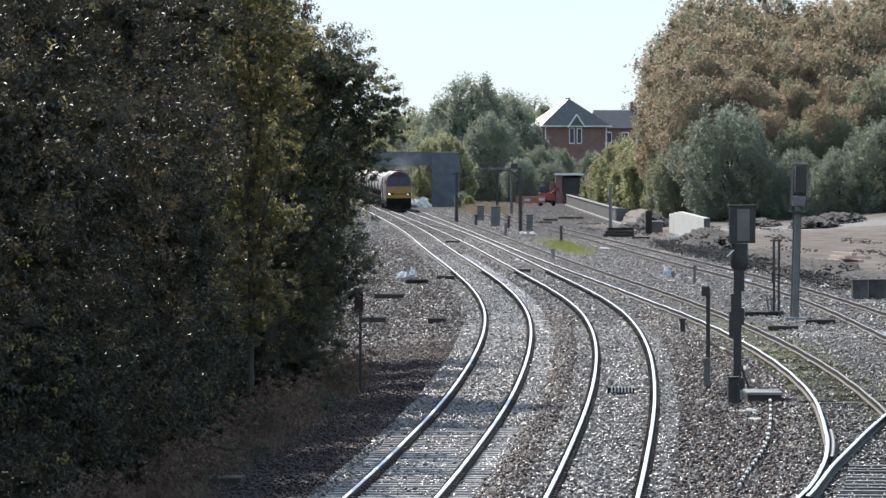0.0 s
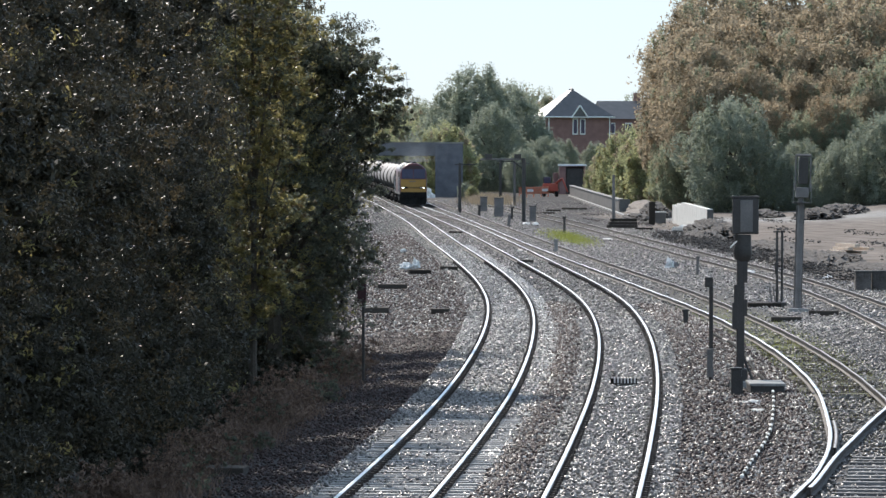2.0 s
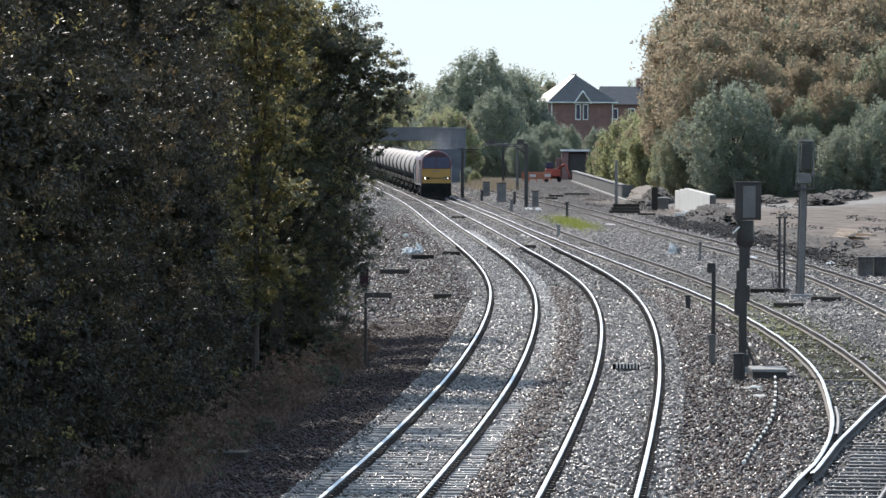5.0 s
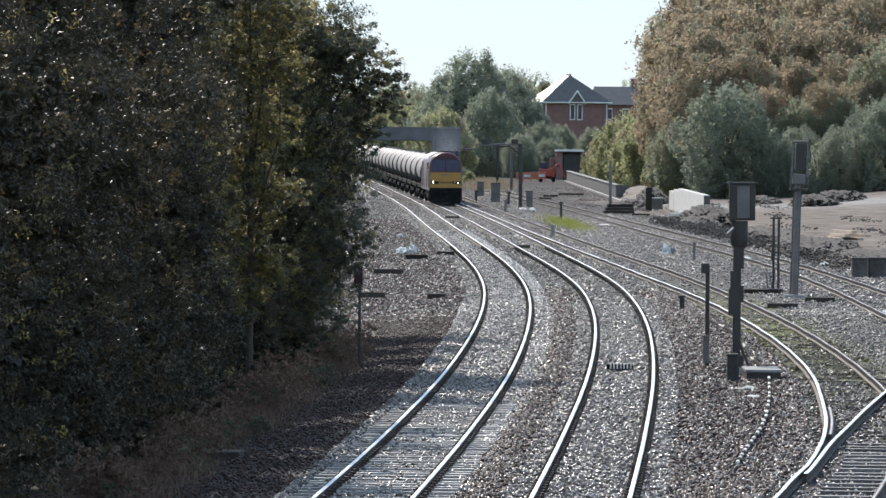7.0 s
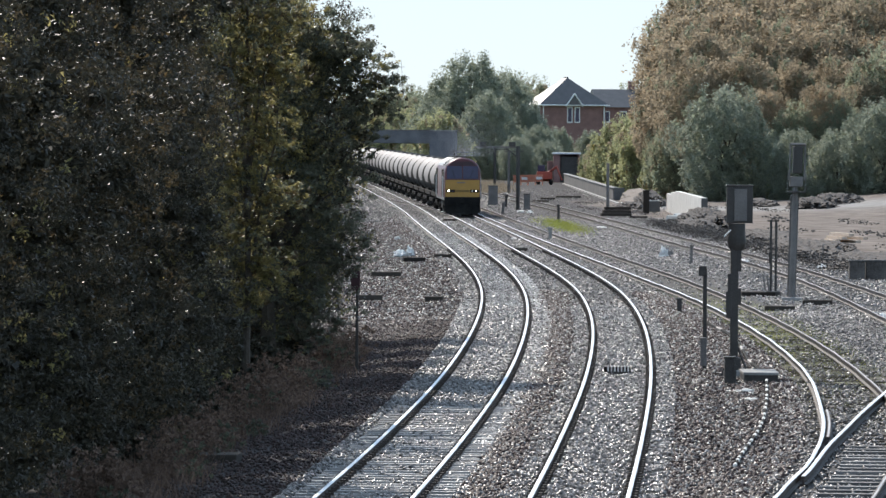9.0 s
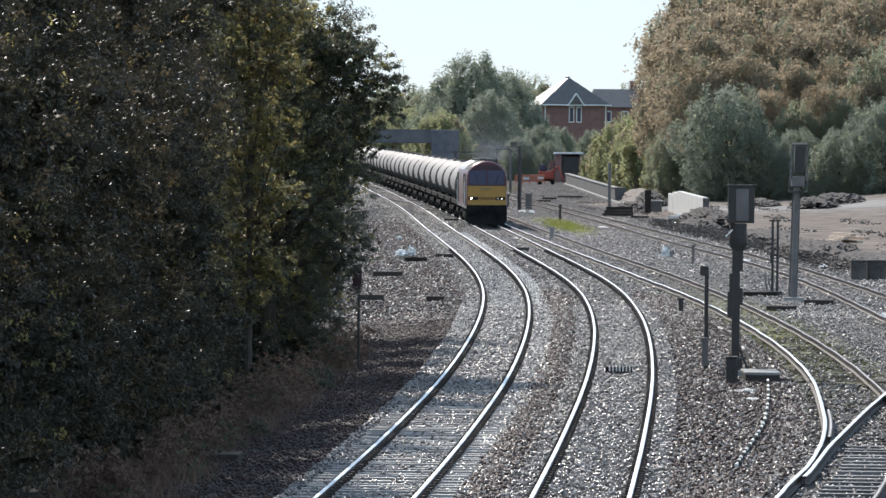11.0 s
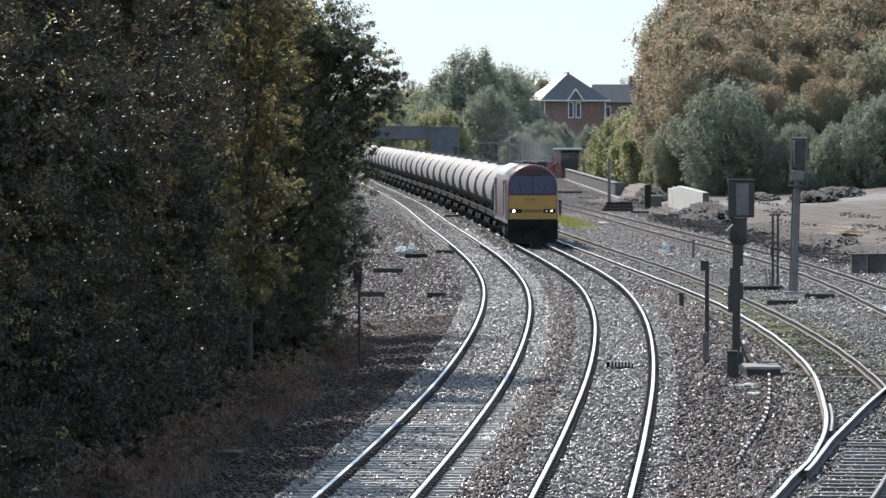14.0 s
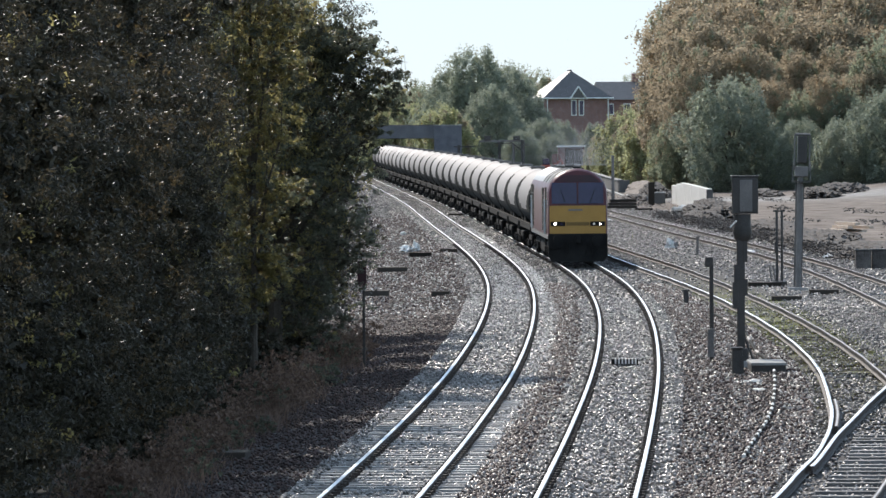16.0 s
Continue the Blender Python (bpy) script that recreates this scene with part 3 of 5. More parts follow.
def tree(name, at, blobs, count, size, seed, material, label, height=None, r=0.2, group="", accents=(), per=70, spread=1.0, dense=True):
    """Blobs are in the tree's own space. accents: further leaf layers (material, share, label)."""
    t = thing(name, label, "tree", pose(*at), group)
    top = height or max(b[2] for b in blobs)
    trunk(t, top, r, [(b[0], b[1], b[2] - b[3] * 0.3) for b in blobs], seed)
    leaves("crown", blobs, count, size, seed, material, t, per=per, spread=spread, up=0.35 if dense else 1.1)
    if dense:
        leaves("inner_crown", [(x, y, z, q * 0.62) for x, y, z, q in blobs], count // 5, size * 2.2, seed + 7, material, t)
    for k, (other, share, text) in enumerate(accents):
        leaves("foliage", blobs, int(count * share), size, seed + 50 + k, other, t, text, per=max(10, per // 4))
    return t


def column(seed, w, top, lean=0.0, low=0.9, taper=0.6):
    """Crown blobs of a full, leafy tree that reaches almost to the ground; lean pushes the crown towards +x."""
    rng = random.Random(seed)
    out, z = [], low
    while z < top:
        slim = 1 - taper * (z / top) ** 2.2
        r = w * rng.uniform(0.46, 0.7) * (0.45 + 0.55 * slim)
        a = rng.uniform(0, 6.28)
        for turn in (0, 2.1, 4.2):
            out.append((math.cos(a + turn) * w * rng.uniform(0.3, 0.62) * slim + lean * z / top, math.sin(a + turn) * w * rng.uniform(0.3, 0.62) * slim, z + rng.uniform(-0.6, 0.6), r))
        z += w * 0.52
    return out


def make_near_trees():
    # crowns along the bank beside the near line, from far to near
    lobes = [(2.3, 0, 7.1, 0.95), (1.5, 0.4, 5.3, 1.0), (1.7, -0.3, 3.6, 0.95), (1.5, 0.2, 2.2, 0.95), (0.55, 0.5, 7.6, 1.3), (0.2, -0.6, 5.4, 1.7), (1.0, 0.2, 4.4, 1.2), (0.9, 0, 6.6, 1.2),
             (0.2, 0.5, 3.0, 1.5), (-1.2, 0, 8.6, 1.8), (-1.0, 0.3, 5.6, 1.9), (0.9, 0.2, 1.3, 0.8), (-0.8, -0.2, 2.2, 1.3), (-0.3, 0, 10.0, 1.1), (1.5, 0, 7.8, 0.95), (2.1, 0.1, 6.0, 0.75), (2.0, 0, 5.0, 0.75), (1.9, 0.2, 7.5, 0.85), (1.2, 0.1, 8.2, 0.9), (2.6, 0.1, 6.7, 0.75), (1.9, 0.1, 3.0, 0.6), (2.65, 0, 7.3, 0.7), (2.1, 0, 8.0, 0.75), (2.4, 0.2, 6.0, 0.6), (0.4, 0, 8.8, 0.9)]
    first = tree("tree", (-4.2, 156, -0.2), lobes, 74000, 0.045, 11, LEAF_LIT_GREEN, "large dark green tree leaning over the cess", r=0.2, accents=((LEAF_YELLOW, 0.08, "yellowing leaves"), (LEAF_DARK, 0.15, "darker leaves")), per=40, dense=False)
    # Sunlight on the left lobes is put in as extra yellow leaves.
    leaves("foliage", [b for b in lobes if b[0] < 0.8], 28000, 0.046, 19, LEAF_YELLOW, first, "yellow leaves that paint sunlight on the left side", per=20)
    # Added tree: its yellow stands for sun shining through the foliage.
    gold = [(-0.1, 0, 2.2, 0.6), (0.5, 0.2, 2.9, 0.65), (0.0, 0, 3.7, 0.75), (0.55, 0.1, 4.5, 0.75), (-0.2, 0, 5.2, 0.8), (0.35, 0, 6.0, 0.8), (-0.05, 0.1, 6.9, 0.85), (-0.5, 0, 7.7, 0.85), (0.1, 0, 8.4, 0.8), (-0.4, 0, 9.3, 0.7), (0.7, 0.1, 7.4, 0.7), (0.7, 0.2, 8.6, 0.75), (0.3, 0, 9.6, 0.8)]
    tree("tree", (-4.4, 147.5, -0.2), gold, 24000, 0.046, 91, LEAF_YELLOW, "slender yellow tree added as sunlit foliage among the dark trees", r=0.09, accents=((LEAF_LIT_GREEN, 0.35, "leaves still green"), (LEAF_RUST, 0.15, "browned leaves")), per=24, dense=False)
    kinds = []
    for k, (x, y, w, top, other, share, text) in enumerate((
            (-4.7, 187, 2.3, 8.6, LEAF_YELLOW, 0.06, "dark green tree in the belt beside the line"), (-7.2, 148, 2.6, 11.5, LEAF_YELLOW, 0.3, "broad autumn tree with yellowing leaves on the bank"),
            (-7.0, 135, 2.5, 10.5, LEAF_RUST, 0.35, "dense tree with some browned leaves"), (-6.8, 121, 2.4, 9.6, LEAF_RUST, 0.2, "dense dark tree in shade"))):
        kinds.append(tree("tree", (x, y, -0.1), column(60 + k, w, top, 0.3, 0.9, 0.2), 72000, 0.043, 60 + k, LEAF_LIT_GREEN if k == 1 else LEAF_DARK, text, r=0.18, group="trees on the bank", accents=((other, share, "turning leaves"),)))
    rng = random.Random(8)
    for k, x, y, s in ((0, -4.9, 178, 0.95), (3, -5.1, 170, 0.9), (2, -5.3, 161, 0.95), (3, -6.7, 142, 0.95), (0, -6.5, 128, 1.0), (2, -7.0, 114, 0.95), (3, -7.3, 107, 0.95), (0, -7.6, 101, 1.0), (2, -8.0, 95, 0.95), (3, -8.4, 89, 0.95), (0, -8.8, 83, 0.95),
                       (3, -9.6, 146, 1.1), (1, -10.0, 133, 1.0), (0, -8.9, 158, 1.1), (2, -8.8, 170, 1.0), (0, -11.0, 122, 1.1), (2, -11.8, 110, 1.0), (1, -8.6, 180, 0.9)):
        copy_thing(kinds[k], pose(x, y, -0.1, 0, 0, rng.uniform(0, 360)) @ Matrix.Scale(s, 4)).scale = (s, s, s)
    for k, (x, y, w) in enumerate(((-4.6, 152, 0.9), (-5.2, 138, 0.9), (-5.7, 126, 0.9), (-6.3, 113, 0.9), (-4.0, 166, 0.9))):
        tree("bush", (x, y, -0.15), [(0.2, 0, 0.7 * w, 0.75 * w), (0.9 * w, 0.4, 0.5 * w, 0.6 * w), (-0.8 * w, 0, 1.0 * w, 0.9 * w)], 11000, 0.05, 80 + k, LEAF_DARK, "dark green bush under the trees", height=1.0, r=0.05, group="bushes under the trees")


def tufts(name, label, category, where, count, length, seed, material):
    """Blades of grass or dry stems over a patch."""
    rng = np.random.default_rng(seed)
    at = where(rng, count)
    lean = rng.normal(size=(count, 3)) * (0.45, 0.45, 0) + (0, 0, 1)
    size = (length * rng.uniform(0.4, 1.2, count))[:, None]
    side = rng.normal(size=(count, 3)) * (1, 1, 0)
    side /= np.linalg.norm(side, axis=1)[:, None]
    side *= 0.025 * size
    v = np.stack([at - side, at + side, at + lean * size], 1).reshape(-1, 3)
    return tagged(shell(name, v, np.arange(count)[:, None] * 3 + np.array([0, 1, 2]), material), label, category, kind="stuff")


def clumpy(rng, n):
    """Places in loose clumps along the foot of the bank."""
    cy = 98 + 64 * rng.random(46)
    cx = UP_LINE(cy) - 3.7 - 1.5 * rng.random(46)
    i = rng.integers(0, 46, n)
    return np.stack([cx[i] + rng.normal(size=n) * 0.35, cy[i] + rng.normal(size=n) * 1.4, np.full(n, -0.2)], -1)


make_near_trees()


def make_bracken():
    rng = random.Random(17)
    blobs = []
    for _ in range(46):
        y = rng.uniform(100, 170)
        blobs.append((float(UP_LINE(y)) - rng.uniform(3.6, 4.9), y, rng.uniform(0.0, 0.35), rng.uniform(0.35, 0.75)))
    tagged(leaves("bracken", blobs, 42000, 0.04, 71, DRY_GRASS, None, per=14), "withered red-brown bracken at the foot of the trees", "bracken", kind="stuff")
    green = [(x + rng.uniform(-0.2, 0.7), y + rng.uniform(-3, 3), z * 0.5, r * 0.7) for x, y, z, r in blobs[::3]]
    tagged(leaves("weeds", green, 7000, 0.04, 72, LEAF_LIT_GREEN, None, per=14), "low green weeds and brambles on the bank", "weeds", kind="stuff")


make_bracken()
tufts("undergrowth", "dry brown stems and bramble under the trees", "undergrowth",
      lambda rng, n: clumpy(rng, n), 9000, 0.42, 21, DRY_GRASS)
tufts("moss", "low dull green moss and weeds round the loop line", "weeds",
      lambda rng, n: (lambda y: np.stack([LOOP_LEFT(y) - 0.4 + 2.6 * rng.random(n), y, np.zeros(n)], -1))(185 + rng.normal(size=n) * 24), 9000, 0.10, 23, GRASS)
tufts("grass", "bright yellow-green grass between the lines", "grass",
      lambda rng, n: (lambda a: np.stack([7.55 - 0.018 * a + rng.normal(size=n) * 0.55, 398 + a, np.zeros(n)], -1))(rng.normal(size=n) * 12 + rng.uniform(-12, 16, n)), 4800, 0.28, 22, GRASS)
tufts("grass", "dry tan grass and weeds near the bridge", "grass",
      lambda rng, n: np.stack([4.3 + rng.normal(size=n) * 1.1, 652 + rng.normal(size=n) * 20, np.zeros(n)], -1), 7000, 0.75, 24, TAN_GRASS)


def full_crown(name, w, h, low, count, size, seed, material, parent, label="", fat=0.42, clump=0.20, inner=0.25):
    """A dense egg-shaped crown, w in radius, from low to h: many small sprays over its skin and some inside."""
    rng = np.random.default_rng(seed)
    sprays = max(30, count // 45)
    u = rng.random(sprays * 3)
    wide = np.sqrt(np.clip(1 - np.where(u < fat, (fat - u) / (fat + 0.12), (u - fat) / (1.0 - fat)) ** 2, 0.0, 1))
    keep = rng.random(len(u)) < np.clip(wide + 0.25, 0, 1)
    u, wide = u[keep][:sprays], wide[keep][:sprays]
    sprays = len(u)
    turn = rng.uniform(0, 2 * np.pi, sprays)
    lobes = 1 + 0.15 * np.sin(3 * turn + 4 * u + seed) + 0.12 * np.sin(5 * turn - 9 * u + 2 * seed) + 0.08 * np.sin(11 * turn + 5 * u)
    u = u * (1 + 0.07 * np.sin(4 * turn + seed) + 0.05 * np.sin(9 * turn))
    deep = np.where(rng.random(sprays) < inner, rng.uniform(0.4, 0.85, sprays), rng.uniform(0.80, 1.10, sprays))
    reach = w * wide * lobes * deep
    centre = np.stack([np.cos(turn) * reach, np.sin(turn) * reach, low + (h - low) * u], -1)
    away = np.stack([np.cos(turn) * wide, np.sin(turn) * wide, (u - fat) * 1.3], -1)
    away /= np.linalg.norm(away, axis=1)[:, None] + 1e-9
    r = w * clump * rng.uniform(0.3, 1.25, sprays)
    i = rng.integers(0, sprays, count)
    out = rng.normal(size=(count, 3))
    out /= np.linalg.norm(out, axis=1)[:, None]
    at = centre[i] + out * (r[i] * rng.random(count) ** 0.6)[:, None] * (0.8, 0.8, 1.35)
    nrm = away[i] * 0.2 + out * 0.2 + rng.normal(size=(count, 3)) * 0.7 + (0, 0, 0.1)
    nrm /= np.linalg.norm(nrm, axis=1)[:, None]
    a = np.cross(nrm, rng.normal(size=(count, 3)))
    a /= np.linalg.norm(a, axis=1)[:, None] + 1e-9
    b = np.cross(nrm, a)
    q = (size * rng.uniform(0.55, 1.4, count))[:, None]
    v = np.stack([at - a * q - b * q * 0.55, at - a * q + b * q * 0.55, at + a * q], 1).reshape(-1, 3)
    return shell(name, v, np.arange(count)[:, None] * 3 + np.array([0, 1, 2]), material, parent, label)


def wood_tree(at, w, h, low, count, size, seed, material, label, accents=(), group="woodland trees", fat=0.42, clump=0.20):
    t = thing("tree", label, "tree", pose(*at), group)
    rng = random.Random(seed)
    limbs = [(math.cos(k * 1.3) * w * 0.55, math.sin(k * 1.3) * w * 0.55, low + (h - low) * rng.uniform(0.3, 0.85)) for k in range(9)]
    trunk(t, h * 0.8, 0.035 * w + 0.1, limbs, seed)
    full_crown("crown", w, h, low, count, size, seed, material, t, fat=fat, clump=clump)
    full_crown("inner_crown", w * 0.6, h * 0.85, low, count // 12, size * 2.0, seed + 7, material, t, fat=fat)
    for k, (other, share, text) in enumerate(accents):
        full_crown("foliage", w, h, low, int(count * share), size, seed + 50 + k, other, t, text, fat=fat, clump=0.12)
    return t


def make_woods():
    """The wood beyond the sidings: kinds of tree built once, then set out one by one."""
    green, gold, russet, brown = (LEAF_MID_HAZE, 0.22, "greener leaves"), (LEAF_YELLOW, 0.12, "yellowing leaves"), (LEAF_RUSSET_HAZE, 0.3, "orange-brown leaves"), (LEAF_BROWN_HAZE, 0.25, "browned leaves")
    kinds = [wood_tree((60, 640, 1.0), 3.4, 12.5, 4.6, 25000, 0.105, 30, LEAF_BROWN_HAZE, "tall tree with brown autumn leaves", (green,), clump=0.24),
             wood_tree((67, 640, 1.0), 3.2, 12.0, 4.2, 24000, 0.105, 31, LEAF_BROWN_HAZE, "rusty brown autumn tree", (russet, green), fat=0.5, clump=0.24),
             wood_tree((38.2, 566, 0.9), 3.4, 11.5, 0.1, 30000, 0.12, 32, LEAF_MID_HAZE, "tall grey-green leafy tree at the wood's edge", (brown,), clump=0.24),
             wood_tree((24.3, 556, 0.0), 3.8, 9.2, 0.0, 40000, 0.10, 33, LEAF_GREY_HAZE, "round grey-green willow bush", (green,), fat=0.48, clump=0.16),
             wood_tree((18.2, 640, 0.0), 3.0, 6.6, 0.0, 26000, 0.11, 34, LEAF_WILLOW_HAZE, "pale yellow-green bushy tree", (gold, brown), fat=0.40)]
    rng = random.Random(5)

    def plant(k, x, y, z, s):
        copy_thing(kinds[k], pose(x, y, z - 0.15, 0, 0, rng.uniform(0, 360)) @ Matrix.Scale(s, 4)).scale = (s, s, s)
    # rows that rise from the edge of the wood to its tallest trees
    for y, tall, first, step in ((564, 9.6, 27.8, 4.4), (572, 11.8, 23.0, 4.3), (580, 14.0, 22.6, 4.5), (588, 16.0, 22.6, 4.7), (596, 17.9, 23.4, 5.0), (604, 19.7, 25.2, 5.2)):
        x = first
        while x < 45:
            plant(rng.choice((0, 0, 1)), x + (rng.uniform(-0.8, 0.8) if x > first else 0), y + rng.uniform(-2.5, 2.5), min(1.4, max(0.0, (x - 26) * 0.07)), tall / 12.5 * rng.uniform(0.95, 1.05))
            x += step * rng.uniform(0.85, 1.15)
    for k, x, y, z, s in ((1, 20.2, 600, 0.1, 0.80), (1, 21.4, 590, 0.1, 1.0), (2, 34.6, 560, 0.6, 0.66), (2, 42.6, 556, 1.2, 0.92), (2, 47.0, 554, 1.3, 0.90), (2, 21.0, 585, 0.1, 0.66), (2, 30.6, 560, 0.4, 0.66),
                          (3, 30.0, 552, 0.2, 0.62), (3, 33.4, 547, 0.5, 0.60), (3, 37.2, 545, 0.8, 0.82), (3, 41.4, 541, 1.0, 0.74), (2, 20.6, 574, 0.0, 0.56),
                          (4, 20.2, 612, 0.0, 1.12), (4, 19.0, 628, 0.0, 0.98), (4, 17.2, 662, 0.0, 0.80), (4, 20.5, 592, 0.0, 0.72), (4, 28.4, 566, 0.1, 0.80), (4, 16.6, 690, 0.0, 0.62)):
        plant(k, x, y, z, s)
    return kinds


KINDS = make_woods()


def make_far_trees():
    rng = random.Random(9)
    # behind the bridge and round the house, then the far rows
    dome = wood_tree((3.6, 800, 0), 5.4, 14.0, 0.2, 40000, 0.15, 35, LEAF_GREY_HAZE, "broad dark green tree behind the bridge", ((LEAF_MID_HAZE, 0.2, "greener leaves"),), "trees behind the bridge")
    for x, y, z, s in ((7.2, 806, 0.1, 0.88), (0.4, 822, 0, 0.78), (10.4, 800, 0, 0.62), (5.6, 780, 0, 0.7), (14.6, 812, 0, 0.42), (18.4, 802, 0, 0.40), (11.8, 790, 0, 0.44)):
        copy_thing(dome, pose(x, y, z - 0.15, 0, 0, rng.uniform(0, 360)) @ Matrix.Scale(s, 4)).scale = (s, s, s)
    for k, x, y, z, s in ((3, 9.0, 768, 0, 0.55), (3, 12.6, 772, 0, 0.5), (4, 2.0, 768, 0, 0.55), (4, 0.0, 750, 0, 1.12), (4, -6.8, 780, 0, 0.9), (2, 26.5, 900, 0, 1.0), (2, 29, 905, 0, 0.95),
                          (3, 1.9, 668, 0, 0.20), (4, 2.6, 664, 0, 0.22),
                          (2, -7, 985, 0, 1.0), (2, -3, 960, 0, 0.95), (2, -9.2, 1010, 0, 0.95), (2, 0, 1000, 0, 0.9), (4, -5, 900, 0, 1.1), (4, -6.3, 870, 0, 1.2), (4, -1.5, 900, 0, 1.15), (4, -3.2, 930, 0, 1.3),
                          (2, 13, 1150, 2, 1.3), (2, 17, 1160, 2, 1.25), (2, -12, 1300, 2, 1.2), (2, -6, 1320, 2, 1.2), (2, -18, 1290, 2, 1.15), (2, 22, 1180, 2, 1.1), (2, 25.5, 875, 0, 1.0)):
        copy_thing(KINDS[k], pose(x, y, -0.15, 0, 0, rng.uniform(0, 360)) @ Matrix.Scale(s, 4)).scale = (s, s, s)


make_far_trees()
# ---- bridge over the lines ----
def make_bridge():
    b = thing("road_bridge", "dark steel girder road bridge on brick abutments", "bridge", pose(-6.5, 706, 0), kind="structure")
    part("girder", box((18.0, 0.35, 1.35), (-3.2, -3.0, 4.5), 0.02), BRIDGE_STEEL, b)
    part("girder", box((18.0, 0.35, 1.35), (-3.2, 3.0, 4.5), 0.02), BRIDGE_STEEL, b)
    part("deck", box((18.0, 5.6, 0.35), (-3.2, 0, 4.45)), BRIDGE_STEEL, b)
    part("capping", box((18.0, 0.45, 0.10), (-3.2, -3.0, 5.852)), GREY_STEEL, b)
    for x in np.arange(-11.5, 5.5, 1.6):
        part("stiffener", box((0.08, 0.12, 1.25), (float(x), -3.24, 4.55)), BRIDGE_STEEL, b)
    # The near abutment's brick is lightened in colour to stand for haze.
    part("abutment", box((3.0, 7.0, 6.0), (6.75, 0, -0.2), 0.03), surface("blue brick lightened for haze", (0.09, 0.092, 0.105), (0.19, 0.19, 0.205), 1.2, 12, (0.7, 0.9), bump=0.3), b)
    part("abutment", box((3.0, 7.0, 6.0), (-11.5, 0, -0.2), 0.03), GREY_CONCRETE, b)
    part("coping", box((3.2, 7.2, 0.14), (6.75, 0, 5.81), 0.02), GREY_CONCRETE, b)
    return b


make_bridge()


def make_house():
    h = thing("house", "red brick house with a hipped slate roof and a small gable", "house", pose(16.3, 850, 3.2, 0, 0, 13))
    w, d, e, top = 8.6, 8.0, 6.2, 9.7
    part("wall", box((w, d, e)), HAZED_BRICK, h)
    part("plinth", box((w + 0.1, d + 0.1, 3.6), (0, 0, -3.4)), GREY_CONCRETE, h)
    o = 0.45
    bm = bmesh.new()
    a = [bm.verts.new(p) for p in ((-w / 2 - o, -d / 2 - o, e - 0.1), (w / 2 + o, -d / 2 - o, e - 0.1), (w / 2 + o, d / 2 + o, e - 0.1), (-w / 2 - o, d / 2 + o, e - 0.1))]
    f, g = bm.verts.new((0, -0.6, top)), bm.verts.new((0, 0.9, top))
    for face in ((a[0], a[1], f), (a[1], a[2], g, f), (a[2], a[3], g), (a[3], a[0], f, g), (a[3], a[2], a[1], a[0])):
        bm.faces.new(face)
    bmesh.ops.recalc_face_normals(bm, faces=bm.faces)
    part("roof", bm, SLATE, h)
    part("ridge", rod((0, -0.7, top + 0.02), (0, 1.0, top + 0.02), 0.12), SLATE, h)
    for x0, x1, y0, y1 in ((-w / 2 - o, w / 2 + o, -d / 2 - o, -d / 2 - o), (-w / 2 - o, -w / 2 - o, -d / 2 - o, d / 2 + o)):
        part("gutter", rod((x0, y0, e - 0.12), (x1, y1, e - 0.12), 0.09, 8), WHITE, h)
    # the little gable with white boards, over a pair of windows
    bm = bmesh.new()
    p = [bm.verts.new(q) for q in ((-1.0, -d / 2 - 0.5, e - 0.1), (1.0, -d / 2 - 0.5, e - 0.1), (0, -d / 2 - 0.5, e + 1.3), (0, -d / 2 + 2.2, e + 1.3), (-1.0, -d / 2 + 0.6, e - 0.1), (1.0, -d / 2 + 0.6, e - 0.1))]
    for face in ((p[0], p[1], p[2]), (p[0], p[2], p[3], p[4]), (p[1], p[5], p[3], p[2])):
        bm.faces.new(face)
    part("dormer", bm, SLATE, h)
    for s in (-1, 1):
        part("bargeboard", rod((s * 1.15, -d / 2 - 0.55, e - 0.25), (0, -d / 2 - 0.55, e + 1.4), 0.10, 6), WHITE, h, "white bargeboard")
    for x, y, z0, z1 in ((-w / 2 + 0.25, -d / 2 - 0.08, 0.2, e - 0.15), (-w / 2 - 0.08, -d / 2 + 1.2, 0.2, e - 0.15), (w / 2 - 0.2, -d / 2 - 0.08, 0.2, e - 0.15)):
        part("downpipe", rod((x, y, z0), (x, y, z1), 0.08, 6), WHITE, h, "white downpipe")
    for x, y, turn, ww in ((-0.50, -d / 2 - 0.02, 0, 0.72), (0.50, -d / 2 - 0.02, 0, 0.72), (-w / 2 - 0.02, -2.6, 90, 1.1), (-w / 2 - 0.02, 0.4, 90, 1.1)):
        win = part("window", box((ww, 0.10, 2.1), (x, y, e - 2.4), turn=turn), WHITE, h)
        part("pane", box((ww - 0.24, 0.12, 1.8), (x, y - 0.01 if turn == 0 else y, e - 2.25), turn=turn), GLASS, win)
    wing = thing("house", "brick house wing with a slate roof and white windows", "house", pose(23.8, 862, 3.2, 0, 0, 13))
    part("wall", box((7.6, 7.0, 6.0)), HAZED_BRICK, wing)
    part("plinth", box((7.7, 7.1, 3.6), (0, 0, -3.4)), GREY_CONCRETE, wing)
    bm = loft([[(x, -3.9, 5.9), (x, 0, 8.3), (x, 3.9, 5.9)] for x in (-4.0, 4.0)])
    part("roof", bm, SLATE, wing)
    for x in (-2.9, -0.6, 2.2):
        win = part("window", box((0.95, 0.1, 1.5), (x, -3.52, 3.9)), WHITE, wing)
        part("pane", box((0.75, 0.12, 1.25), (x, -3.53, 4.02)), GLASS, win)
    for x in (-3.6, 0.9):
        part("downpipe", rod((x, -3.6, 0.2), (x, -3.6, 5.8), 0.09, 6), WHITE, wing, "white downpipe")
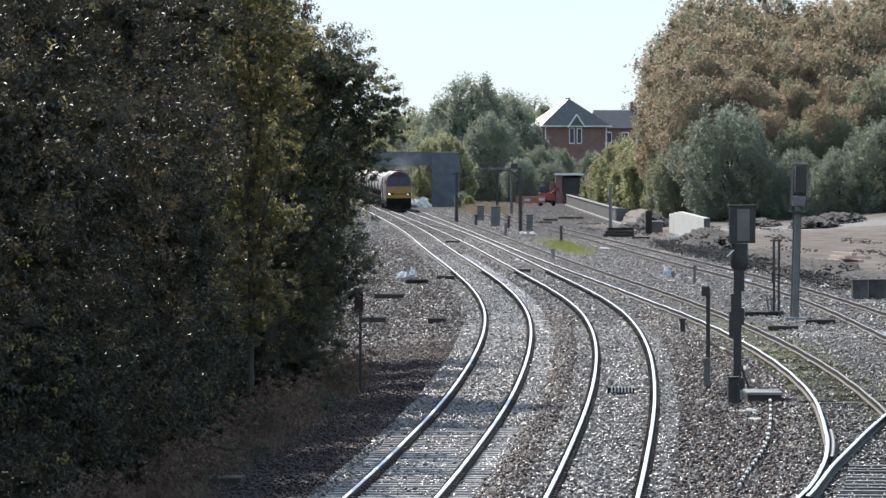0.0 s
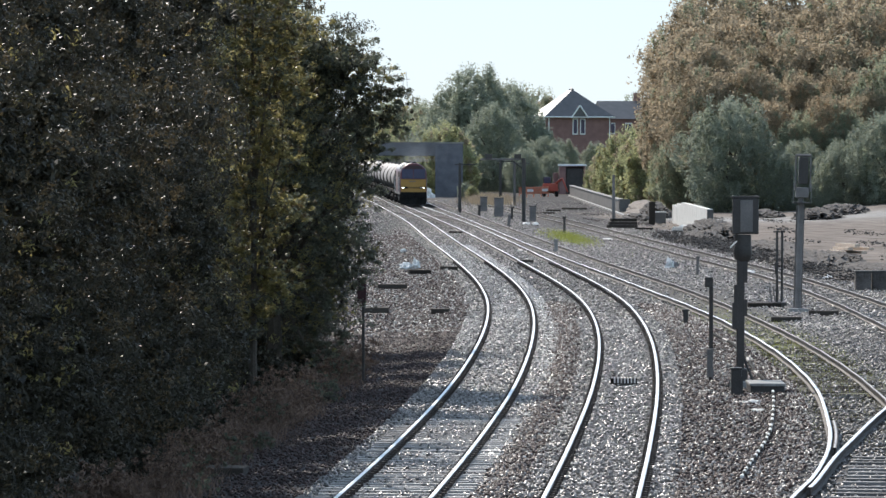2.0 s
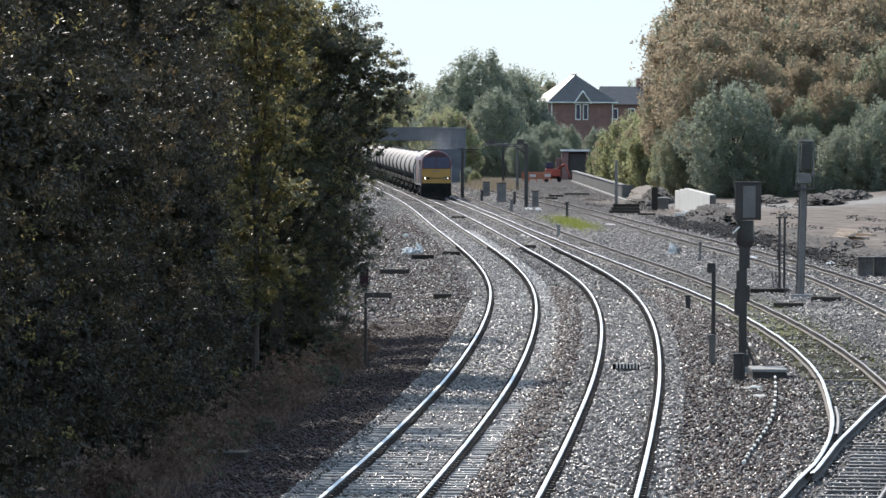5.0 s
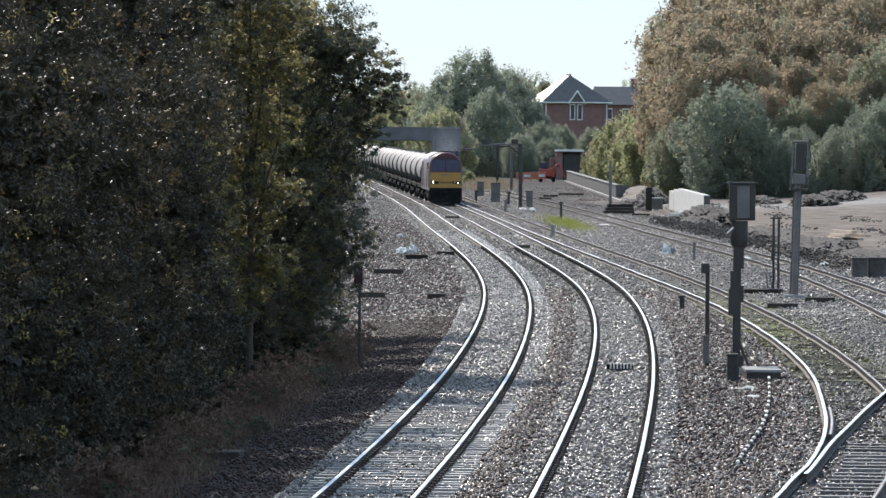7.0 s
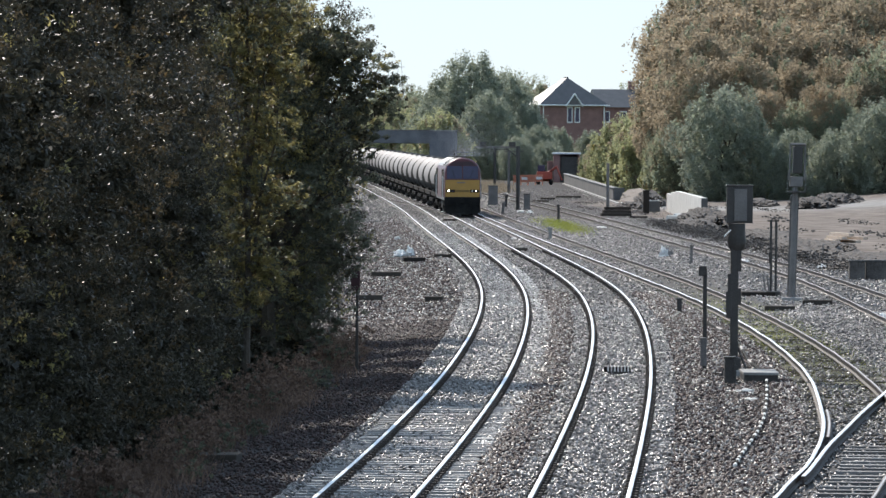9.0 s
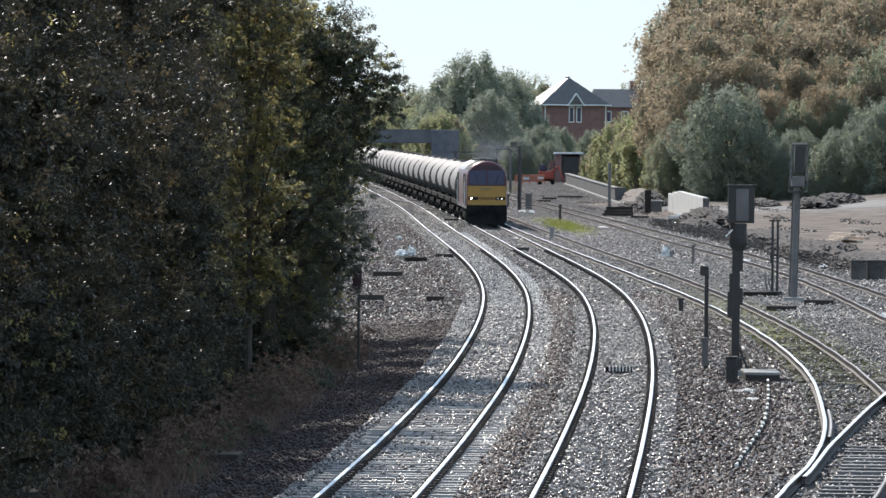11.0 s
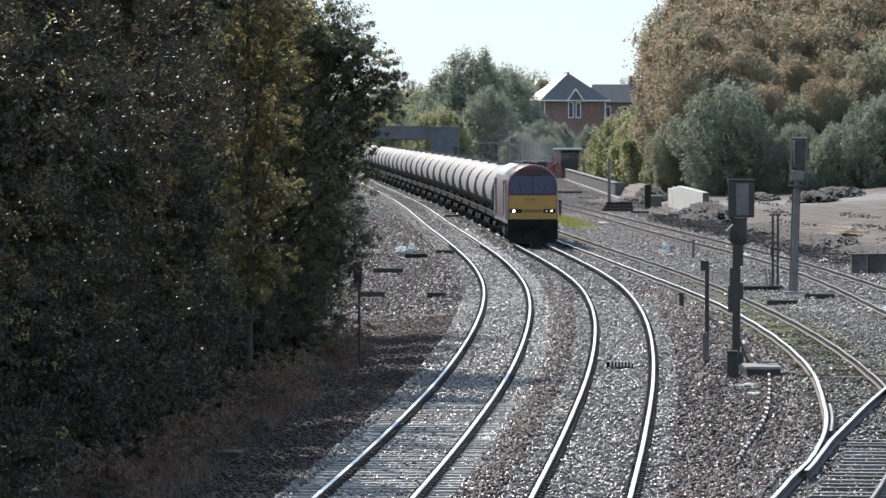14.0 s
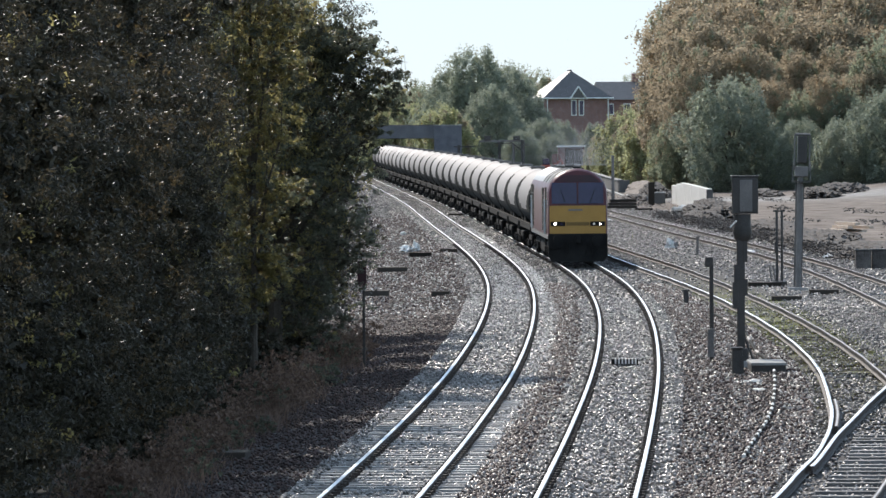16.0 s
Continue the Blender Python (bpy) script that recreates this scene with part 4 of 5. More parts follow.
    part("chimney", box((0.8, 0.6, 1.5), (1.5, 0.3, 7.9), 0.03), HAZED_BRICK, wing)


make_house()


# ---- the train ----
def bogie(parent, y, axles, wheel_r=0.5, gauge=1.5, half=None):
    span = half or 0.95 * (axles - 1)
    g = part("bogie", box((2.1, span * 2 + 1.1, 0.32), (0, y, 0.48), 0.05), BLACK, parent)
    for s in (-1, 1):
        part("side_frame", box((0.14, span * 2 + 1.3, 0.42), (s * 1.05, y, 0.38), 0.05), BLACK, g)
    for k in range(axles):
        yy = y - span + 2 * span * k / (axles - 1)
        for s in (-1, 1):
            part("wheel", rod((s * (gauge / 2 - 0.06), yy, wheel_r), (s * (gauge / 2 + 0.07), yy, wheel_r), wheel_r, 18), BLACK, g)
        for s in (-1, 1):
            part("axle_box", box((0.2, 0.34, 0.3), (s * 1.14, yy, wheel_r - 0.16), 0.04), BLACK, g)
    return g


BODY_HALF = ((1.30, 1.12), (1.32, 1.25), (1.32, 2.85), (1.29, 3.05), (1.20, 3.28), (1.02, 3.50), (0.78, 3.67), (0.50, 3.79), (0.22, 3.85))


def make_locomotive():
    loco = thing("locomotive", "maroon and gold diesel locomotive with a yellow cab front", "locomotive")
    length, y0 = 21.2, -10.6

    def ring(y, sx=1.0, drop=0.0, back=0.0):
        pts = [(x * sx, z) for x, z in BODY_HALF] + [(0, 3.87)] + [(-x * sx, z) for x, z in BODY_HALF[::-1]]
        return [(x, y + back * max(0, z - 2.2), 1.12 + (z - 1.12) * (1 - drop)) for x, z in pts]
    rings = [ring(y0 + 0.02, 0.955, 0.035, 0.10), ring(y0 + 0.10, 0.985, 0.012, 0.10), ring(y0 + 0.28, 1.0, 0, 0.08), ring(y0 + 2.6), ring(y0 + 6), ring(y0 + 10.6), ring(y0 + 15), ring(-y0 - 2.6), ring(-y0 - 0.28), ring(-y0 - 0.02, 0.955, 0.03)]
    bm = loft(rings)
    for f in bm.faces:
        c, nz = f.calc_center_median(), f.normal.z
        f.material_index = 1 if nz > 0.45 and c.y > y0 + 0.5 else 0
    body = part("body", bm, (MAROON, ROOF), loco, smooth=True)
    # sills, cab doors and the tall louvred recesses of the sides
    for s in (-1, 1):
        part("sill", box((0.06, 20.4, 0.20), (s * 1.28, 0, 1.0), 0.02), GREY_STEEL, body)
        for yy in (y0 + 2.35, -y0 - 2.35):
            door = part("cab_door", box((0.02, 1.3, 1.9), (s * 1.325, yy, 1.2), 0.005), BLACK, body, "dark recessed cab door")
            for k in (-0.5, 0.5):
                part("handrail", rod((s * 1.37, yy + k, 1.2), (s * 1.37, yy + k, 2.6), 0.022, 6), WHITE, door)
            part("side_window", box((0.02, 0.62, 0.62), (s * 1.325, yy - math.copysign(1.25, yy) * -1, 2.3), 0.005), GLASS, body)
        for yy, w in ((y0 + 5.6, 2.0), (y0 + 17.6, 1.4), (y0 + 19.9, 1.6)):
            grille = part("grille", box((0.02, w, 1.75), (s * 1.322, yy, 1.3)), BLACK, body, "dark louvred recess")
            for k in range(4):
                part("slat", box((0.03, w - 0.04, 0.04), (s * 1.33, yy, 1.5 + k * 0.4)), DARK_STEEL, grille)
    # cab front: yellow panel below, two windscreens in a maroon surround
    def face_panel(name, x0, x1, z0, z1, out, material, label="", top_in=0.0):
        bm = bmesh.new()
        pts = []
        for dy in (0.0, 0.05):
            for x, z in ((x0, z0), (x1, z0), (x1 - top_in * (x1 > 0), z1), (x0 + top_in * (x0 < 0), z1)):
                pts.append(bm.verts.new((x, y0 + out + dy + 0.10 * max(0, z - 2.2), z)))
        a, b = pts[:4], pts[4:]
        bm.faces.new(a), bm.faces.new(b[::-1])
        for i in range(4):
            bm.faces.new((a[i], b[i], b[(i + 1) % 4], a[(i + 1) % 4]))
        bmesh.ops.recalc_face_normals(bm, faces=bm.faces)
        return part(name, bm, material, body, label)
    face_panel("yellow_panel", -1.24, 1.24, 1.22, 2.37, -0.02, YELLOW, "yellow warning panel")
    for s in (-1, 1):
        x0, x1 = sorted((s * 0.04, s * 1.14))
        screen = face_panel("windscreen", x0, x1, 2.45, 3.30, -0.012, GLASS, "dark windscreen")
        part("wiper", rod((s * 0.55, y0 - 0.0, 2.5), (s * 0.75, y0 + 0.06, 3.0), 0.012, 5), BLACK, screen)
        recess = face_panel("light_recess", *sorted((s * 0.55, s * 1.20)), 1.54, 1.72, -0.035, BLACK, "dark lamp recess")
        part("headlight", rod((s * 0.99, y0 - 0.06, 1.63), (s * 0.99, y0 + 0.0, 1.63), 0.058 if s < 0 else 0.036, 14), HEADLIGHT, recess)
        part("marker_light", rod((s * 0.72, y0 - 0.05, 1.63), (s * 0.72, y0 + 0.0, 1.63), 0.055, 12), GLASS if s < 0 else DIM_LIGHT, recess)
        part("buffer", rod((s * 0.87, y0 - 0.55, 0.98), (s * 0.87, y0 - 0.02, 0.98), 0.10, 12, bm=rod((s * 0.87, y0 - 0.60, 0.98), (s * 0.87, y0 - 0.54, 0.98), 0.24, 16)), BLACK, body)
    # The cab roof's shade over the screens is put in as a darker panel.
    face_panel("brow", -0.98, 0.98, 3.34, 3.60, -0.014, DARK_MAROON, "dark panel painted as roof shade over the windscreens", top_in=0.36)
    # No hollow here: a flat panel whose brown paints the recess's shade.
    face_panel("centre_recess", -0.5, 0.5, 1.56, 1.70, -0.032, surface("yellow paint browned as recess shade", (0.16, 0.09, 0.02), (0.24, 0.14, 0.03), 1, 10, (0.5, 0.7), bump=0.02))
    part("coupling", box((0.22, 0.35, 0.3), (0, y0 - 0.2, 0.85), 0.04), BLACK, body)
    part("buffer_beam", box((2.6, 0.34, 0.64), (0, y0 + 0.12, 0.60), 0.04), BLACK, body)
    bm = loft([[(x, y0 + 0.05 - 0.30 * (1 - abs(x) / 1.32), 0.10 + 0.22 * (abs(x) > 1.2)), (x, y0 - 0.04, 1.14), (x, y0 + 0.2, 1.14), (x, y0 + 0.2, 0.10 + 0.22 * (abs(x) > 1.2))] for x in (-1.31, -1.15, -0.6, 0, 0.6, 1.15, 1.31)])
    part("snow_plough", bm, BLACK, body, "black plough blade")
    for k in (-0.45, 0.35, 0.6):
        part("brake_hose", rod((k, y0 - 0.10, 0.9), (k * 1.05, y0 - 0.18, 0.4), 0.03, 6), BLACK, body)
    part("fuel_tank", box((2.3, 5.0, 0.75), (0, 0, 0.32), 0.08), BLACK, loco)
    for yy in (y0 + 9.2, y0 + 11.0, y0 + 14.4, y0 + 16.6):
        part("roof_fan", rod((0, yy, 3.84), (0, yy, 3.93), 0.55, 18), DARK_STEEL, body)
    for yy, w in ((y0 + 0.45, 0.5), (y0 + 1.7, 0.8), (y0 + 4.0, 1.6), (y0 + 7.0, 1.2)):
        strip = [(x * 1.006, z * 1.003) for x, z in BODY_HALF[4:]] + [(0, 3.885)] + [(-x * 1.006, z * 1.003) for x, z in BODY_HALF[:3:-1]]
        part("roof_panel", loft([[(x, y, z) for x, z in strip] for y in (yy, yy + w)], closed=False, caps=False), BLACK, body, "dark roof panel")
    part("lettering", box((0.62, 0.012, 0.07), (-0.1, y0 - 0.03, 2.16)), GREY_STEEL, body, "grey bar of lettering")
    part("exhaust", box((0.5, 0.7, 0.14), (0, y0 + 8.0, 3.83), 0.02), DARK_STEEL, body)
    part("horn", rod((-0.15, y0 + 0.7, 3.92), (0.15, y0 + 0.7, 3.92), 0.06, 8), DARK_STEEL, body)
    bogie(loco, y0 + 4.2, 3, 0.52, half=2.0)
    bogie(loco, -y0 - 4.2, 3, 0.52, half=2.0)
    loco.scale = (0.92, 1.0, 1.0)
    return loco


def make_tank_wagon():
    w = thing("tank_wagon", "pale grey bogie tank wagon with a dark underframe", "tank wagon", group="tank wagons of the train")
    half, r, zc = 7.55, 1.27, 2.31
    rings = []
    for y, s in ((-half, 0.35), (-half + 0.06, 0.72), (-half + 0.20, 0.90), (-half + 0.42, 0.985), (-half + 0.65, 1.0), (-half + 0.70, 1.012), (-half + 0.80, 1.012), (-half + 0.85, 1.0), (-half + 1.3, 1.0), (-half + 1.9, 1.0), (-half + 2.8, 1.0), (-half + 4.2, 1.0), (0, 1.0), (half - 4.2, 1.0), (half - 2.8, 1.0), (half - 1.9, 1.0), (half - 1.3, 1.0),
                 (half - 0.65, 1.0), (half - 0.42, 0.985), (half - 0.20, 0.90), (half - 0.06, 0.72), (half, 0.35)):
        rings.append([(math.cos(a) * r * s, y, zc + math.sin(a) * r * s) for a in np.linspace(0, 2 * math.pi, 36, endpoint=False)])
    bm = loft(rings)
    # Shade on belly and joints is painted by height and nearness to the ends.
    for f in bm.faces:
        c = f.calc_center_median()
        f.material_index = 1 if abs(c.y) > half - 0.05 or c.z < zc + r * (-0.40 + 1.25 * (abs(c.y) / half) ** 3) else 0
    part("barrel", bm, (TANK, TANK_SHADE), w, "pale grey barrel with shade painted on belly and ends", smooth=True)
    part("manhole", rod((0, -0.6, zc + r - 0.05), (0, -0.6, zc + r + 0.12), 0.32, 16), GREY_STEEL, w)
    part("walkway", box((0.7, 2.6, 0.05), (0, 0.2, zc + r + 0.03)), GREY_STEEL, w)
    for s in (-1, 1):
        part("sole_bar", box((0.16, 15.9, 0.28), (s * 1.05, 0, 0.98), 0.02), BLACK, w)
        for y in (-6.3, 6.3):
            part("saddle", box((0.2, 1.6, 0.55), (s * 0.85, y, 1.15), 0.05), BLACK, w)
        for y in (-8.05, 8.05):
            part("buffer", rod((s * 0.87, y - 0.2, 1.0), (s * 0.87, y + 0.2, 1.0), 0.2, 12), BLACK, w)
    part("headstock", box((2.4, 0.2, 0.4), (0, -7.9, 0.82), 0.02), BLACK, w)
    part("headstock", box((2.4, 0.2, 0.4), (0, 7.9, 0.82), 0.02), BLACK, w)
    part("brake_gear", box((1.2, 3.2, 0.45), (0, 0, 0.5), 0.05), BLACK, w)
    bogie(w, -5.6, 2, 0.46, half=0.95)
    bogie(w, 5.6, 2, 0.46, half=0.95)
    return w


def make_smoke():
    """A thin plume of exhaust: a drift of tiny flecks that hangs behind the locomotive and travels with it."""
    rng = np.random.default_rng(77)
    n = 52000
    d = 95 * rng.random(n) ** 1.7
    at = np.stack([0.5 + 0.026 * d + rng.normal(size=n) * (0.45 + 0.026 * d), -2.4 + d, 4.0 + 0.35 * np.sqrt(d) * 0.5 + rng.normal(size=n) * (0.30 + 0.016 * d)], -1)
    at[:, 2] = np.maximum(at[:, 2], 3.95)
    a = rng.normal(size=(n, 3))
    a /= np.linalg.norm(a, axis=1)[:, None]
    b = np.cross(a, rng.normal(size=(n, 3)))
    b /= np.linalg.norm(b, axis=1)[:, None]
    v = np.stack([at - a * 0.009, at + b * 0.009, at + a * 0.009], 1).reshape(-1, 3)
    return tagged(shell("smoke", v, np.arange(n)[:, None] * 3 + np.array([0, 1, 2]), SMOKE), "thin grey exhaust smoke over the locomotive", "smoke", kind="stuff")


SMOKE_CLOUD = make_smoke()
LOCOMOTIVE = make_locomotive()
WAGONS = [make_tank_wagon()]
while len(WAGONS) < 26:
    WAGONS.append(copy_thing(WAGONS[0], Matrix()))
# ---- signals, posts and lineside things ----
def make_signals():
    s = thing("signal", "dark colour-light signal seen from behind on a stout post", "railway signal", pose(7.01, 154.8, 0))
    part("post", box((0.19, 0.19, 3.4), (0, 0, 0.1), 0.02), DARK_STEEL, s)
    part("base", box((0.5, 0.5, 0.22), (0, 0, -0.02), 0.03), GREY_CONCRETE, s)
    head = part("signal_head", box((0.62, 0.28, 0.86), (0.11, 0, 3.70), 0.02), DARK_STEEL, s)
    part("back_door", box((0.30, 0.04, 0.76), (0.13, -0.15, 3.75), 0.01), GREY_STEEL, head, "grey rear door")
    part("hood", box((0.66, 0.34, 0.05), (0.11, 0.02, 4.562), 0.01), DARK_STEEL, head)
    part("housing", loft([[(0.05 + math.cos(a) * r, math.sin(a) * r * 0.7, z) for a in np.linspace(0, 2 * math.pi, 14, endpoint=False)] for r, z in ((0.11, 3.00), (0.20, 3.12), (0.225, 3.25), (0.20, 3.42), (0.20, 3.69))]), DARK_STEEL, s, smooth=True)
    part("bracket", rod((-0.26, -0.22, 3.38), (-0.10, -0.22, 3.54), 0.018, 6), WHITE, s, "white stay")
    for x, z, w, h in ((0.11, 2.55, 0.10, 0.5), (-0.11, 2.05, 0.10, 0.45), (-0.13, 1.45, 0.14, 0.62), (0.11, 1.75, 0.10, 0.4)):
        part("junction_box", box((w, 0.2, h), (x, 0, z), 0.01), DARK_STEEL, s)
    part("foot", box((0.34, 0.34, 0.35), (0, 0, 0.15), 0.04), DARK_STEEL, s)
    part("strut", rod((0.36, -0.1, 0.05), (0.08, 0, 0.75), 0.03, 6), DARK_STEEL, s)
    part("strut", rod((-0.30, -0.1, 0.05), (-0.06, 0, 0.55), 0.03, 6), DARK_STEEL, s)
    t = thing("signal", "tall grey signal post with a framed head and small platform", "railway signal", pose(12.26, 226.7, 0, 0, 1.5, 0))
    part("post", rod((0, 0, 0), (0, 0, 4.1), 0.095, 12), GREY_STEEL, t)
    part("base", box((0.7, 0.7, 0.14), (0, 0, -0.02), 0.02), GREY_CONCRETE, t)
    head = part("signal_head", box((0.34, 0.3, 0.95), (0.05, 0, 4.45), 0.03), DARK_STEEL, t)
    for x in (-0.22, 0.30):
        part("frame_bar", rod((x, -0.1, 4.2), (x, -0.1, 5.46), 0.03, 6), GREY_STEEL, head)
    part("frame_bar", rod((-0.22, -0.1, 5.46), (0.30, -0.1, 5.46), 0.05, 6), GREY_STEEL, head)
    part("lamp_case", box((0.46, 0.34, 0.36), (0.03, 0, 3.98), 0.03), GREY_STEEL, t)
    part("platform", box((0.62, 0.6, 0.05), (0.03, 0, 3.78)), DARK_STEEL, t)
    for x in (-0.28, 0.34):
        part("guard_rail", rod((x, -0.28, 3.8), (x, -0.28, 4.5), 0.015, 5), GREY_STEEL, t)
    part("ladder", box((0.3, 0.04, 3.6), (0, 0.2, 0.1)), GREY_STEEL, t)


def make_posts():
    p = thing("marker_post", "black steel post with a small box on top", "post", pose(6.53, 160.2, 0))
    part("post", box((0.10, 0.10, 2.5), (0, 0, 0), 0.01), DARK_STEEL, p)
    part("box", box((0.20, 0.16, 0.24), (-0.06, 0, 2.32), 0.01), DARK_STEEL, p)
    part("box", box((0.16, 0.16, 0.7), (-0.03, -0.1, 0.1), 0.01), GREY_STEEL, p)
    p = thing("marker_post", "thin black post with a dark red box", "post", pose(-2.05, 160.5, -0.2))
    part("post", box((0.07, 0.07, 2.35), (0, 0, 0), 0.01), DARK_STEEL, p)
    part("box", box((0.22, 0.14, 0.62), (-0.04, 0, 2.10), 0.01), DARK_MAROON, p, "dark red box")
    p = thing("twin_post", "pair of thin dark posts with cross arms and a lever base", "post", pose(11.92, 232.8, 0))
    for x in (-0.07, 0.10):
        part("post", rod((x, 0, 0), (x * 1.1, 0, 2.75), 0.045, 8), DARK_STEEL, p)
    part("arm", box((0.42, 0.05, 0.05), (0, 0, 2.68)), DARK_STEEL, p)
    part("box", box((0.12, 0.12, 0.4), (-0.10, -0.06, 1.2), 0.01), DARK_STEEL, p)
    part("base", box((0.55, 0.5, 0.2), (0, 0, -0.01), 0.03), DARK_STEEL, p)
    for a in (-0.25, -0.12):
        part("lever", rod((a, 0, 0.15), (a - 0.10, 0, 0.75), 0.03, 6), GREY_STEEL, p)
    p = thing("marker_post", "slim grey mast beside the siding", "post", pose(11.61, 451.8, 0))
    part("post", rod((0, 0, 0), (0, 0, 3.6), 0.13, 10, 0.10), GREY_STEEL, p)
    part("cap", rod((0, 0, 3.6), (0, 0, 3.68), 0.12, 10), GREY_STEEL, p)
    for x, y, h, w, m in ((11.21, 290.1, 0.76, 0.12, GREY_STEEL), (7.75, 210.2, 0.46, 0.16, DARK_STEEL), (5.92, 351.1, 0.62, 0.2, GREY_CONCRETE), (7.65, 421.7, 1.0, 0.16, DARK_STEEL), (4.35, 455, 0.8, 0.2, GREY_STEEL),
                          (2.6, 520, 0.8, 0.2, DARK_STEEL), (5.0, 500, 0.9, 0.2, DARK_STEEL)):
        p = thing("stump_post", "short lineside stump post in the ballast", "post", pose(x, y, 0, 0, random.uniform(-4, 4), 0), group="lineside stumps")
        part("post", box((w, w, h), (0, 0, -0.02), 0.015), m, p)
        part("cap", box((w * 1.5, w * 1.2, h * 0.14), (0, 0, h - 0.03), 0.01), m, p)


def make_gantry():
    g = thing("signal_gantry", "old lineside gantry with a cross beam and lamp boxes", "gantry", pose(5.7, 480.4, 0))
    part("post", rod((0, 0, 0), (0, 0, 4.75), 0.15, 10), DARK_STEEL, g)
    part("beam", box((3.2, 0.12, 0.14), (-1.6, 0, 4.6), 0.01), GREY_STEEL, g)
    for x in (-2.6, -0.45):
        part("lamp_box", box((0.5, 0.3, 0.34), (x, 0, 4.72), 0.02), DARK_STEEL, g)
    part("brace", rod((0, 0, 3.9), (-0.9, 0, 4.6), 0.04, 6), DARK_STEEL, g)
    for x, y, h, m in ((5.34, 644.9, 4.2, DARK_STEEL), (6.45, 616.4, 4.1, GREY_STEEL), (1.11, 547.8, 4.2, DARK_STEEL)):
        p = thing("line_post", "tall slim lineside post with a cross arm", "post", pose(x, y, 0), group="line posts")
        part("post", rod((0, 0, 0), (0, 0, h), 0.15, 10, 0.12), m, p)
        part("arm", box((1.8, 0.1, 0.1), (0.5, 0, h - 0.2)), m, p)
    for x, y, w, h in ((6.42, 484.3, 0.5, 1.14), (4.15, 516.2, 0.75, 1.48), (3.2, 560, 0.6, 1.2)):
        c = thing("equipment_cabinet", "grey lineside equipment cabinet with double doors", "cabinet", pose(x, y, 0), group="equipment cabinets")
        body = part("body", box((w, 0.5, h), (0, 0, 0), 0.02), GREY_STEEL, c)
        for s in (-1, 1):
            part("door", box((w / 2 - 0.03, 0.03, h - 0.12), (s * w / 4, -0.26, 0.06), 0.005), GREY_STEEL, body)
        part("roof", box((w + 0.08, 0.58, 0.06), (0, 0, h), 0.01), DARK_STEEL, body)


def make_near_boxes():
    c = thing("relay_box", "black relay box beside the signal", "cabinet", pose(6.72, 150.5, 0))
    body = part("body", box((0.24, 0.3, 0.62), (0, 0, 0), 0.015), DARK_STEEL, c)
    part("lid", box((0.28, 0.34, 0.05), (0, 0, 0.62), 0.01), DARK_STEEL, body)
    part("leg", box((0.06, 0.06, 0.5), (0.12, -0.16, -0.02)), DARK_STEEL, c)
    s = thing("concrete_slab", "pale concrete slab on a dark plinth beside the signal", "slab", pose(7.50, 152.5, 0))
    part("top", box((0.84, 2.2, 0.07), (0, 0, 0.20), 0.015), GREY_CONCRETE, s)
    part("plinth", box((0.8, 2.1, 0.23), (0, 0, -0.01), 0.01), DARK_STEEL, s)
    d = thing("treadle", "dark rail contact with raised teeth between the rails", "track device", pose(4.25, 155.3, 0.08))
    part("plate", box((0.72, 0.5, 0.06), (0, 0, -0.06), 0.01, bm=box((0.5, 0.1, 0.05), (0.02, -0.1, 0))), DARK_STEEL, d)
    part("back_plate", box((0.64, 0.04, 0.15), (0, 0.12, 0)), BLACK, d)
    for k in range(7):
        part("tooth", box((0.035, 0.12, 0.12), (-0.22 + k * 0.08, 0, 0.05)), PLASTIC, d)
    path = [(7.61, 151.2), (7.23, 143.4), (6.89, 137.0), (6.49, 130.1), (6.14, 125.2), (5.74, 120.2), (5.37, 115.7), (5.11, 112.2)]
    cable = thing("cable", "black and white banded cable lying on the ballast", "cable")
    for k, (a, b) in enumerate(zip(path, path[1:])):
        for j in range(7):
            p0 = [a[i] + (b[i] - a[i]) * j / 7 for i in (0, 1)]
            p1 = [a[i] + (b[i] - a[i]) * (j + 1) / 7 for i in (0, 1)]
            part("band", rod((*p0, 0.10), (*p1, 0.10), 0.034, 6), BLACK if (k * 7 + j) % 5 in (1, 2, 4) else PLASTIC, cable)
    path = [(7.75, 155), (7.80, 164), (8.16, 177), (8.25, 187), (8.04, 198)]
    run = thing("cable", "dark cable bundle running along the loop line", "cable")
    for k, (a, b) in enumerate(zip(path, path[1:])):
        for j in range(5):
            p0 = [a[i] + (b[i] - a[i]) * j / 5 for i in (0, 1)]
            p1 = [a[i] + (b[i] - a[i]) * (j + 1) / 5 for i in (0, 1)]
            part("band", rod((*p0, 0.10), (*p1, 0.10), 0.045, 6), GREY_STEEL if (k + j) % 4 == 0 else BLACK, run)


def lump(name, label, category, at, size, seed, material, cuts=3, rough=0.22, group=""):
    """A lumpy heap, wider than high."""
    bm = bmesh.new()
    bmesh.ops.create_icosphere(bm, subdivisions=cuts, radius=1)
    for v in bm.verts:
        p = v.co * 2.3 + Vector((seed * 7.1, 0, 0))
        v.co *= 1 + rough * noise.noise(p) + rough * 0.6 * noise.noise(p * 3) + rough * 0.5 * noise.noise(p * 7) + (rough * 0.5 * noise.noise(p * 17) if cuts > 3 else 0)
        v.co = Vector((v.co.x * size[0] / 2, v.co.y * size[1] / 2, max(-0.05, v.co.z * size[2])))
    ob = part(name, bm, material)
    ob.matrix_basis = pose(*at)
    return tagged(ob, label, category, group)


